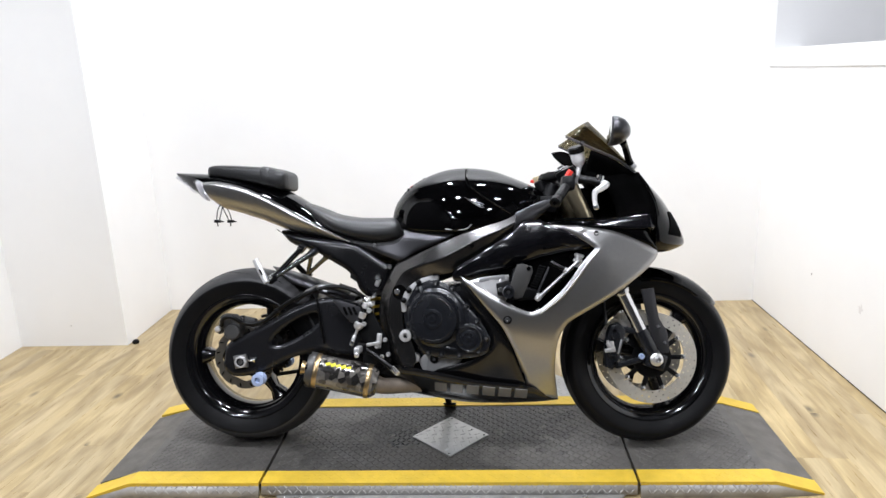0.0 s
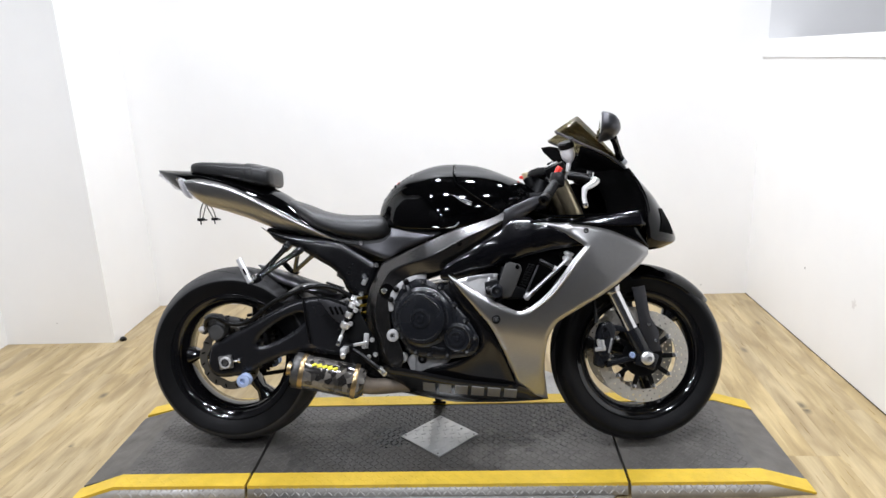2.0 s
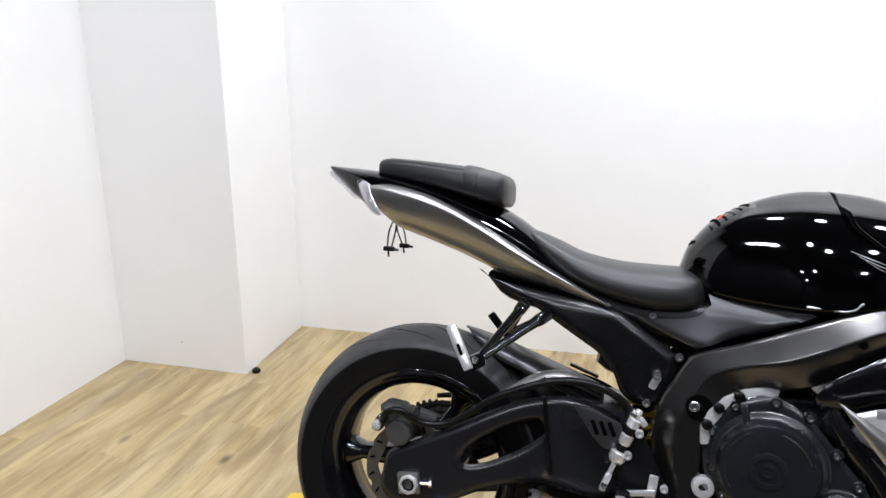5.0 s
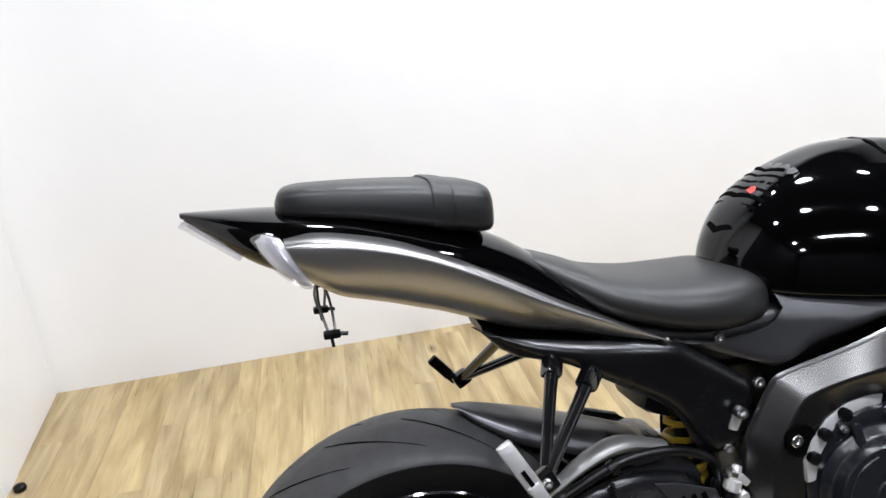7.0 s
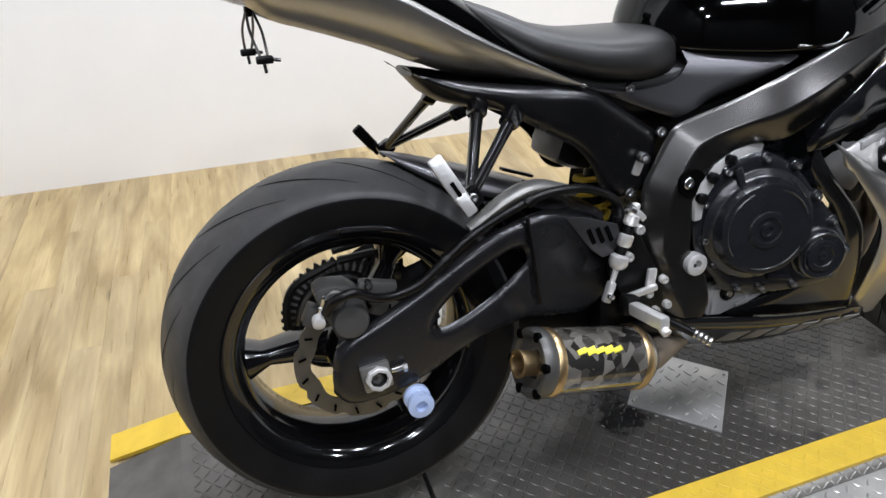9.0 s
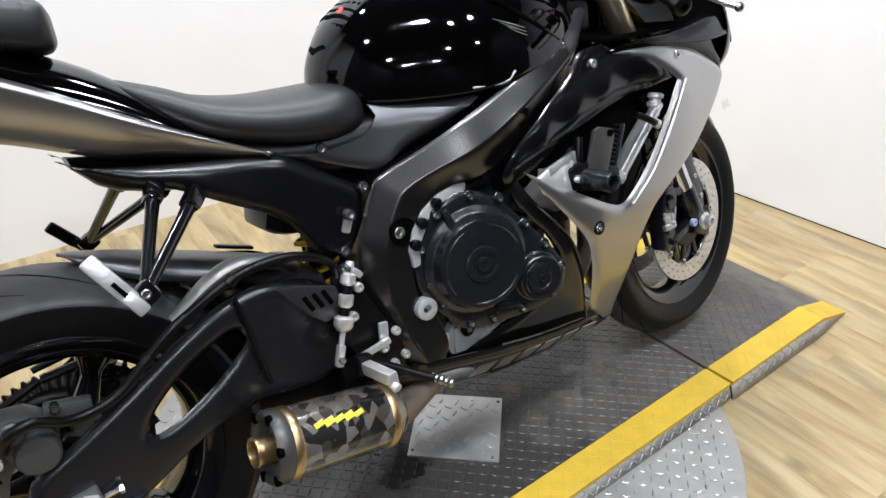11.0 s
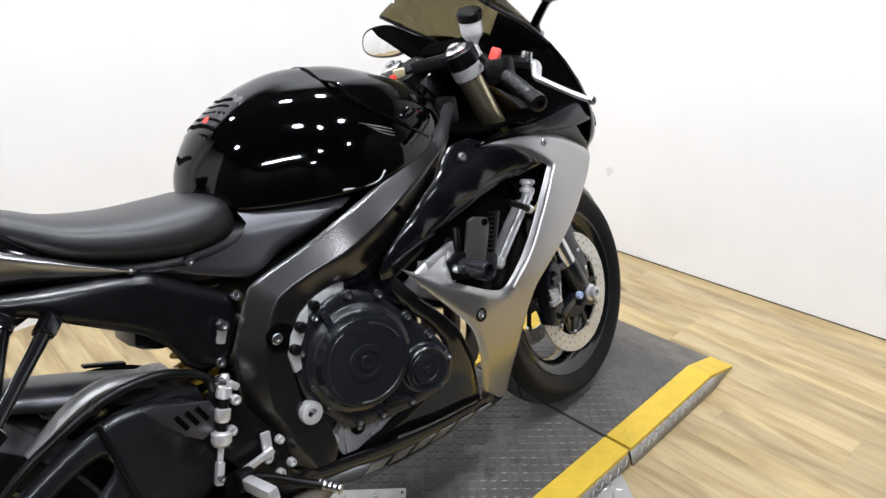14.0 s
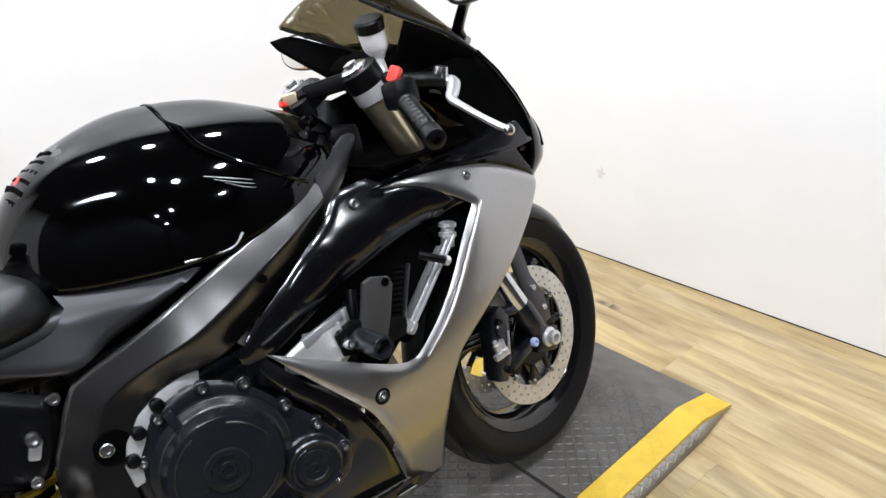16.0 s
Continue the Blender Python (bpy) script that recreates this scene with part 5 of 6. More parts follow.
def fairings():
    panel("side_fairing", [(.080, .597, "h"), (.149, .557), (.238, .506), (.282, .484), (.309, .476), (.336, .484), (.389, .525), (.434, .575), (.479, .636), (.519, .680, "h"), (.489, .702), (.437, .731), (.393, .749), (.358, .757, "h"),
                           (.42, .758), (.508, .749), (.597, .731), (.687, .692), (.728, .667, "h"), (.728, .651), (.714, .631), (.686, .602), (.63, .559), (.576, .522), (.522, .491), (.477, .465), (.433, .438), (.415, .414), (.40, .383), (.391, .334),
                           (.389, .273), (.396, .21), (.403, .156, "h"), (.34, .164, "h"), (.294, .211, "h"), (.286, .253), (.26, .326), (.235, .385), (.21, .433), (.166, .489), (.122, .543)],
          FAIR, M["silver"], bike, "gunmetal silver side fairing with a cut-out", drop=0.008, edge=0.014, thick=0.005, step=0.006)
    panel("upper_fairing", [(.050, .598, "h"), (.075, .628), (.131, .662), (.185, .696), (.249, .738), (.285, .770), (.345, .778, "h"), (.375, .759), (.393, .755), (.437, .737), (.489, .708), (.527, .684, "h"), (.475, .676), (.42, .668), (.345, .650), (.265, .627), (.211, .610), (.158, .592), (.103, .577), (.06, .578)],
          [(.345, .778, .188), (.249, .735, .196), (.185, .698, .204), (.131, .668, .212), (.075, .640, .220), (.075, .612, .223), (.159, .644, .218), (.247, .680, .214), (.334, .698, .212), (.42, .703, .212), (.48, .697, .216), (.06, .580, .214), (.103, .577, .207), (.158, .592, .198), (.211, .610, .192), (.265, .627, .189), (.345, .650, .188), (.42, .668, .191), (.50, .684, .208)],
          M["soft_gloss"], bike, "glossy black upper fairing panel", drop=0.004, edge=0.010, step=0.006)
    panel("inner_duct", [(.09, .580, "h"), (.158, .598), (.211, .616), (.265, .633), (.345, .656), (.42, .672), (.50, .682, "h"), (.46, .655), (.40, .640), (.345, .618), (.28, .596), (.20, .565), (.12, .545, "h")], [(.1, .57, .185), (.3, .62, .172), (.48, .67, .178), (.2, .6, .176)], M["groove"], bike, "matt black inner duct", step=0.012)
    panel("cowl_side", [(.331, .757, "h"), (.376, .768), (.42, .772), (.527, .770), (.634, .760), (.69, .752, "h"), (.718, .70), (.732, .667, "h"), (.687, .690), (.597, .729), (.508, .747), (.42, .756)],
          FAIR, M["gloss"], bike, "glossy black cowl lower edge", drop=0.008, edge=0.008, lift=-0.002)
    panel("belly_pan", [(-.235, .262), (-.221, .282, "h"), (-.149, .281), (-.03, .27), (.137, .235), (.294, .214), (.349, .184), (.404, .151, "h"), (.339, .141), (.224, .133), (.087, .133), (.009, .145), (-.091, .162), (-.173, .176), (-.233, .178, "h"), (-.251, .208)],
          BELLY, M["belly"], bike, "dark charcoal belly pan", drop=0.02, edge=0.03)
    panel("inner_fairing", [(.082, .588, "h"), (.117, .540), (.163, .485), (.207, .430), (.233, .380), (.259, .322), (.294, .206, "h"), (.134, .225), (-.018, .257, "h"), (-.008, .27), (.1, .303), (.168, .352), (.175, .392), (.152, .445), (.116, .491), (.08, .547)],
          INNER, M["belly"], bike, "black inner fairing", drop=0.008, edge=0.014)
    for s in (-1, 1):
        at = spline_field(FAIR)
        for x, z in ((.232, .453), (.525, .729), (.305, .747)):
            part("bolt", bolt_bm((x, s * (at(x, z) - .003), z), (0, s, 0), .009, .007), M["steel"], bike)
        part("bolt_washer", turned([(.014, -.004), (.014, .0015), (.010, .002), (.0095, .0)], (.232, s * at(.232, .453), .453), (0, s, 0), 20, False), M["black"], bike)
    # raised lip along the front of the cut-out
    for s in (-1, 1):
        bm = tube([(.338, s * .250, .470), (.402, s * .248, .520), (.450, s * .245, .576), (.493, s * .240, .632), (.536, s * .231, .680)], [.003, .006, .007, .006, .003], 10, 5, None, 0.8)
        part("fairing_lip", bm, M["silver"], bike)
    # nose cowl: rows from the chin to the screen, each sweeping from one side round to the other
    field = [((.815, .664), (.722, .660, .165)), ((.852, .683), (.722, .705, .188)), ((.842, .724), (.720, .752, .198)), ((.812, .778), (.720, .790, .192)), ((.775, .838), (.714, .835, .176)), ((.726, .892), (.694, .885, .160)), ((.672, .938), (.664, .930, .147))]
    rows = []
    cc = catmull([(c[0], c[1], 0.0) for c, _ in field], 4)
    ss = catmull([sd for _, sd in field], 4)
    for c, sd in zip(cc, ss):
        row = []
        for q in range(33):
            ph = radians(-90 + 180 * q / 32)
            k = max(0.0, math.cos(ph)) ** 1.3
            row.append((sd[0] + (c[0] - sd[0]) * k, sd[2] * math.sin(ph), sd[1] + (c[1] - sd[1]) * k))
        rows.append(row)
    bm = bmesh.new()
    rings(bm, rows, False, False)
    cowl = part("nose_cowl", bm, M["gloss"], bike, "glossy black nose cowl", sharp=60)
    solid(cowl, 0.004)
    # a dark headlight slot let into each side of the nose, and the joint above it
    for s in (-1, 1):
        lo_r, hi_r = 6, 13
        patch = []
        for r in range(lo_r, hi_r + 1):
            u = (r - lo_r) / (hi_r - lo_r)
            qs = [16 + s * (11.5 - 3.0 * u), 16 + s * (9.0 - 2.6 * u), 16 + s * (6.2 - 1.6 * u)]
            row = []
            for qv in qs:
                q0 = int(math.floor(qv))
                a_, b_ = Vector(rows[r][q0]), Vector(rows[r][q0 + 1])
                row.append(a_.lerp(b_, qv - q0) + Vector((.0018, s * .0018, .0004)))
            patch.append(row)
        bm = bmesh.new()
        rings(bm, patch, False, False)
        part("headlight", bm, M["groove"], cowl, "dark headlight slot")
    panel("headlight_lens", [(.735, .80, "h"), (.765, .78), (.79, .735, "h"), (.765, .715), (.735, .745)], [(.73, .8, .15), (.79, .735, .10), (.73, .74, .155), (.765, .715, .135)], M["lens"], cowl, "clear headlight lens", drop=0.004, edge=0.005, step=0.012)
    part("cockpit_floor", prism([(.40, -.15), (.66, -.17), (.70, -.10), (.72, 0), (.70, .10), (.66, .17), (.40, .15)], .775, "z", .006), M["groove"], bike)
    part("cockpit_liner", prism([(.325, .745), (.325, .845), (.37, .868), (.48, .888), (.56, .902), (.66, .905), (.70, .80), (.66, .755)], .158, "y", .005), M["groove"], bike, "matt black inner fairing")
    for s in (-1, 1):
        edges = [[(.325, .165, .757), (.43, .165, .764), (.564, .167, .774), (.648, .168, .790), (.705, .165, .798)], [(.325, .186, .760), (.43, .190, .768), (.56, .193, .774), (.65, .192, .780), (.708, .186, .783)], [(.33, .196, .755), (.42, .206, .759), (.52, .211, .753), (.64, .209, .742), (.716, .201, .744)]]
        lines = [catmull([(x, s * y, z) for x, y, z in e], 5) for e in edges]
        bm = bmesh.new()
        rings(bm, [catmull(list(trio), 4) for trio in zip(*lines)], False, False)
        solid(part("cowl_shelf", bm, M["soft_gloss"], bike, "glossy black shelf along the cockpit", sharp=60), 0.004)
    # the smoked screen
    sc = [((.672, .938), (.664, .930, .148)), ((.632, .995), (.605, .975, .146)), ((.584, 1.058), (.515, 1.018, .146)), ((.528, 1.118), (.434, 1.056, .148))]
    cc = catmull([(c[0], c[1], 0.0) for c, _ in sc], 4)
    ss = catmull([sd for _, sd in sc], 4)
    rows = []
    for c, sd in zip(cc, ss):
        row = []
        for q in range(33):
            ph = radians(-90 + 180 * q / 32)
            k = max(0.0, math.cos(ph)) ** 0.62
            row.append((sd[0] + (c[0] - sd[0]) * k, sd[2] * math.sin(ph), sd[1] + (c[1] - sd[1]) * k))
        rows.append(row)
    bm = bmesh.new()
    rings(bm, rows, False, False)
    scr = solid(part("windscreen", bm, M["screen"], bike, "smoked olive windscreen", sharp=70), 0.003)
    for s in (-1, 1):
        part("screen_bolt", bolt_bm((.490, s * .148, 1.030), (0, s, .4), .007, .005), M["black"], scr)
        part("screen_trim", tube([(.438, s * .149, 1.054), (.516, s * .147, 1.016), (.605, s * .147, .973), (.664, s * .149, .928)], .0042, 8, 5), M["cover"], scr, "dark grey screen edge trim")
        # mirrors
        tip = (.612, s * .222, 1.022) if s < 0 else (.612, .262, .985)
        stem = part("mirror_stem", tube([(.650, s * .124, .958), (.645, s * .136, .975), tuple((a_ + b_) / 2 for a_, b_ in zip((.640, s * .150, .995), tip)), tip], [.019, .012, .011, .014], 12, 4, None, .75), M["gloss"], bike, "black mirror stem")
        part("mirror_foot", block((.650, s * .124, .957), (.05, .022, .028), .009, (0, 40, 12 * s)), M["casting"], stem)
        pod = hull_loft([(-.032, .070, .040, -.034, 0), (-.028, .076, .045, -.038, 0), (-.010, .076, .043, -.036, 0), (.010, .066, .034, -.028, .0), (.024, .043, .019, -.016, .0), (.030, .015, .006, -.006, 0)], 32, 4, 2.6, 2.4)
        place = pose(.594, -.286, 1.044, -6, 5, -3) if s < 0 else pose(.590, .322, 1.000, 6, 4, 17)
        head = part("mirror_head", moved(pod, place), M["cover"], stem, "black mirror housing")
        glass = hull_loft([(-.0335, .0685, .039, -.033, 0), (-.0345, .067, .0375, -.0315, 0)], 32, 1, 2.6, 2.4)
        part("mirror_glass", moved(glass, place), M["mirror"], stem, "mirror glass")
    # black wings under the screen's edges, and the liner inside the cowl
    for s in (-1, 1):
        upper = catmull([(.410, s * .150, 1.032), (.455, s * .148, 1.034), (.52, s * .146, 1.008), (.59, s * .146, .976), (.660, s * .148, .928)], 4)
        lower = catmull([(.418, s * .146, 1.014), (.465, s * .118, .966), (.505, s * .098, .930), (.555, s * .085, .905), (.62, s * .088, .885)], 4)
        if s < 0:
            upper, lower = upper[8:], lower[8:]
        bm = bmesh.new()
        rings(bm, [[tuple(a_ + (b_ - a_) * q / 4) for q in range(5)] for a_, b_ in zip(upper, lower)], False, False)
        solid(part("dash_wing", bm, M["groove"], bike, "black dash surround under the screen"), 0.005)
        rows = [[(sd[0] + .012 - .13 * q / 4, s * sd[2] * (.985 - .14 * q / 4), sd[1] - .012 * q / 4) for q in range(5)] for _, sd in field[2:]]
        bm = bmesh.new()
        rings(bm, rows, False, False)
        solid(part("cowl_liner", bm, M["groove"], cowl, "matt black cowl lining"), 0.004)
    # plain bars in place of the maker's lettering on the belly pan
    for i in range(6):
        x0 = -.020 + i * .055
        zc = .206 - .085 * x0
        o = [(x0, zc + .020, "h"), (x0 + .042, zc + .016, "h"), (x0 + .038, zc - .022, "h"), (x0 - .004, zc - .018, "h")]
        panel("lettering_bar", o, BELLY, M["lettering"], bike, "", thick=0.002, edge=0.002, drop=0.001, step=0.02, k=1, lift=0.0015)


tail()
tank()
main_spar()
fairings()

# ---- engine, swingarm, exhaust, controls ----
def engine():
    eng = part("engine_block", block((.02, 0, .40), (.34, .25, .30), .03, (0, -8, 0)), M["engine"], bike, "black engine block")
    part("cylinder_block", block((.20, 0, .56), (.18, .34, .18), .02, (0, 25, 0)), M["engine"], eng)
    part("airbox", block((.06, 0, .66), (.42, .18, .14), .03, (0, -18, 0)), M["black"], eng)
    part("sump", block((-.02, 0, .24), (.22, .22, .08), .02, (0, 0, 0)), M["engine"], eng)
    # dark block added to darken the open view between silencer and engine
    part("link_guard", block((-.22, -.06, .275), (.12, .12, .12), .02, (0, 0, 0)), M["black"], bike)
    part("linkage", block((-.34, 0, .285), (.20, .15, .10), .02, (0, 12, 0)), M["black"], bike)
    # the right-hand case: its face turns outwards towards the front
    face = lambda x, z: .188 + .2 * x
    out = Vector((-.196, -.981, 0)).normalized()
    plate = [(-.123, .464), (-.119, .511), (-.094, .550), (-.055, .570), (-.026, .581), (.003, .578), (.031, .565), (.065, .537), (.097, .497), (.134, .454), (.167, .402), (.173, .371), (.153, .332), (.070, .315), (-.044, .323), (-.080, .360), (-.113, .408)]
    panel("clutch_case", plate, [(x, z, face(x, z)) for x, z in ((0, .45), (.1, .39), (.1, .5), (-.1, .45), (0, .56), (0, .34))], M["engine"], eng, "black clutch case", thick=0.045, sides=(-1,), edge=0.008, drop=0.005, step=0.012)
    c = Vector((-.010, -.1862, .453))
    cover = part("clutch_cover", turned([(.102, -.012), (.101, .005), (.097, .008), (.091, .010), (.0885, .013), (.0860, .016), (.0838, .030), (.0815, .0345), (.0780, .0355), (.034, .0345), (.032, .0375), (.024, .0385), (.0225, .0360), (.014, .0355), (.013, .0385), (.008, .0390), (.007, .0365), (.001, .0365)], c, out, 64), M["engine"], eng, "round black clutch cover")
    side = Vector((0, 0, 1)).cross(out).normalized()
    for a0, a1 in ((20, 75), (115, 215), (250, 330)):
        arc = [c + out * .0352 + (side * math.cos(radians(a)) + Vector((0, 0, math.sin(radians(a))))) * .0725 for a in np.linspace(a0, a1, 12)]
        part("cover_rib", tube(arc, .0020, 6, 1), M["engine"], cover)
    c2 = Vector((.107, -.2094, .387))
    starter = part("starter_cover", turned([(.050, -.012), (.049, .004), (.0455, .006), (.0440, .019), (.0415, .0215), (.0395, .0205), (.030, .0205), (.0285, .0235), (.0200, .0245), (.0185, .0225), (.0085, .0220), (.0075, .0250), (.0040, .0255), (.0035, .023), (.001, .023)], c2, out, 44), M["engine"], eng, "small round black cover")
    arc = [c2 + out * .0218 + (side * math.cos(radians(a)) + Vector((0, 0, math.sin(radians(a))))) * .0345 for a in np.linspace(100, 220, 10)]
    part("cover_rib", tube(arc, .0015, 6, 1), M["engine"], starter)
    for x, z in ((-.005, .570), (-.071, .552), (-.108, .499), (-.103, .432), (-.082, .385), (.050, .553), (.095, .494), (.131, .444), (.162, .388), (.136, .342), (.071, .329), (.009, .329), (-.036, .334)):
        p = Vector((x, -face(x, z) + .001, z))
        boss = part("bolt_boss", turned([(.0115, -.010), (.0110, .001), (.0095, .0025), (.001, .0025)], p, out, 14), M["engine"], eng)
        part("bolt", bolt_bm(p + out * .003, out, .0062, .0075), M["steel"], boss)
    part("case_rib", bar(Vector((-.050, -.190, .520)), Vector((-.060, -.184, .560)), .010, .014, .003), M["engine"], eng)
    part("case_rib", bar(Vector((.060, -.205, .345)), Vector((.016, -.197, .352)), .008, .012, .003), M["engine"], eng)
    cast = part("sump_casting", prism([(-.078, .297), (-.062, .262), (-.032, .258), (.063, .281), (.082, .312), (-.051, .324)], -.118, "y", -.024, None, .005), M["pale"], eng, "bare aluminium sump casting")
    part("casting_rib", bar((-.052, -.144, .266), (-.046, -.144, .316), .006, .012, .002), M["pale"], cast)
    part("casting_rib", bar((.0, -.144, .272), (.055, -.144, .290), .006, .010, .002), M["pale"], cast)
    part("casting_rib", bar((.026, -.144, .272), (.020, -.144, .312), .005, .008, .002), M["pale"], cast)
    part("drain_boss", turned([(.015, -.01), (.015, .006), (.011, .010), (.010, .004), (.001, .004)], (-.022, -.142, .304), (0, -1, 0), 18), M["black"], cast)
    part("drain_plug", turned([(.0085, -.01), (.0085, .008), (.006, .011), (.003, .011)], (-.022, -.142, .304), (0, -1, 0), 6), M["steel"], cast)
    part("oil_plug", turned([(.017, -.02), (.017, .006), (.013, .010), (.008, .010), (.007, .004), (.001, .004)], (-.088, -.150, .309), (0, -1, 0), 20), M["pale"], eng, "bare aluminium plug")
    part("casting_bolt", bolt_bm((.058, -.146, .298), (0, -1, 0), .009, .008), M["pale"], cast)
    part("gasket_edge", prism([(-.128, .470), (-.130, .505), (-.118, .536), (-.092, .566), (-.056, .586), (-.022, .596), (.004, .592), (.000, .574), (-.050, .562), (-.086, .540), (-.108, .508), (-.113, .472)], -.148, "y", -.022, None, .004), M["pale"], eng, "bare aluminium case edge")
    for x, z in ((-.100, .546), (-.119, .512), (-.066, .572)):
        part("casting_boss", turned([(.010, 0), (.010, .010), (.006, .012)], (x, -.168, z), (0, -1, 0), 12), M["black"], eng)
    part("alternator_cover", turned([(.085, -.02), (.082, .02), (.070, .032), (.02, .035)], (.06, .165, .44), (0, 1, 0), 40), M["engine"], eng)
    # what shows through the fairing's cut-out
    part("cylinder_head", block((.185, 0, .535), (.11, .36, .085), .018, (0, 30, 0)), M["casting"], eng, "bare aluminium cylinder casting")
    part("throttle_bodies", block((.17, 0, .665), (.16, .30, .07), .02, (0, 20, 0)), M["black"], eng)
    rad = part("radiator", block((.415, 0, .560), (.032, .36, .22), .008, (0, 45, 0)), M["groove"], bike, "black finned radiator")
    for s in (-1, 1):
        upper = catmull([(.104, s * .240, .578), (.140, s * .232, .588), (.185, s * .220, .594), (.238, s * .200, .596)], 4)
        lower = catmull([(.118, s * .238, .548), (.150, s * .238, .530), (.190, s * .230, .520), (.236, s * .204, .530)], 4)
        bm = bmesh.new()
        rings(bm, [[tuple(a_ + (b_ - a_) * q / 5) for q in range(6)] for a_, b_ in zip(upper, lower)], False, False)
        lug = part("head_casting", bm, M["bright_alloy"], eng, "rough bare aluminium casting")
        solid(lug, .008, 0)
        part("casting_ledge", bar(Vector(upper[4]) + Vector((0, s * .003, -.006)), Vector(upper[-2]) + Vector((0, s * .003, -.006)), .010, .016, .003), M["casting"], lug)
        part("casting_rib", bar((.206, s * .220, .530), (.212, s * .216, .585), .008, .008, .003), M["bright_alloy"], lug)
        part("coolant_pipe", tube([(.248, s * .195, .545), (.252, s * .196, .580), (.262, s * .190, .615)], .009, 10, 3), M["black"], eng)
        plate = part("frame_mount", prism([(.266, .630), (.282, .634), (.314, .624), (.318, .608), (.300, .560), (.282, .522), (.258, .516), (.238, .550)], s * .222, "y", s * .010, None, .003), M["cap_grey"], bike, "dark grey engine mount bracket")
        part("bolt", bolt_bm((.304, s * .232, .618), (0, s, 0), .007, .004), M["groove"], plate)
        slider = part("frame_slider", turned([(.022, .0), (.022, .020), (.019, .026), (.019, .090), (.0175, .0945), (.0135, .095), (.0115, .092), (.0110, .070), (.001, .070)], (.236, s * .205, .546), (0, s, 0), 28), M["engine"], bike, "black frame slider with a bolt hole")
        part("slider_bolt", bolt_bm((.236, s * .274, .546), (0, s, 0), .0075, .006), M["steel"], slider)
        part("slider_mount", prism([(.196, .570), (.232, .578), (.292, .560), (.330, .545), (.326, .515), (.270, .512), (.200, .530)], s * .212, "y", s * .018, None, .006), M["black"], slider)
        part("bolt", bolt_bm((.211, s * .232, .551), (0, s, 0), .0085, .014), M["steel"], slider)
        low, high = Vector((.332, s * .208, .512)), Vector((.468, s * .200, .634))
        tank_end = part("radiator_tank", bar(low, high, .056, .006, .002, None, (0, .95, s * .31)), M["bright_alloy"], rad, "bare aluminium radiator end tank")
        part("tank_rib", bar(low.lerp(high, .10) + Vector((-.003, s * .010, .007)), low.lerp(high, .95) + Vector((-.003, s * .010, .007)), .005, .004, .001), M["casting"], tank_end)
        part("tank_foot", block(low + Vector((.002, s * .012, .010)), (.022, .028, .026), .009, (0, 40, 0)), M["bright_alloy"], tank_end)
        part("tank_stub", tube([(.376, s * .236, .638), (.400, s * .246, .624), (.418, s * .246, .614)], .007, 10, 2), M["black"], tank_end)
        part("stub_ring", turned([(.009, -.004), (.009, .005), (.005, .005)], (.421, s * .246, .612), (.8, 0, -.5), 14), M["bright_alloy"], tank_end)
        part("radiator_neck", turned([(.012, -.012), (.012, .004), (.016, .006), (.016, .013), (.012, .015), (.012, .021), (.016, .023), (.016, .030), (.010, .033)], (.464, s * .205, .630), (.25, 0, 1), 18), M["bright_alloy"], tank_end)
        # black sheets added inside the cut-out to stand for its dark depth
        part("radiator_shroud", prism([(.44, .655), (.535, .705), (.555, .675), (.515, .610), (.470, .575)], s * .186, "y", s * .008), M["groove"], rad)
        part("radiator_shroud", prism([(.25, .47), (.30, .455), (.36, .50), (.42, .56), (.47, .63), (.52, .69), (.46, .70), (.36, .66), (.28, .60)], s * .165, "y", s * .008), M["groove"], rad, "matt black sheet added behind the fairing cut-out")
        for q in range(11):
            p = Vector((.350, s * .206, .622)).lerp(Vector((.312, s * .214, .540)), q / 10)
            part("fin", bar(p + Vector((-.010, 0, .003)), p + Vector((.012, 0, -.003)), .006, .0035, .001), M["plastic"], rad)
        part("core_edge", bar((.372, s * .205, .620), (.330, s * .212, .530), .008, .006, .002), M["cover"], rad)
    # exhaust headers and collector
    for i, y in enumerate((-.12, -.045, .045, .12)):
        part("header_pipe", tube([(.28, y, .50), (.33, y, .42), (.31, y * .9, .30), (.20, y * .6, .22), (.05, y * .3, .19)], .019, 12, 4), M["brown_disc"], eng)


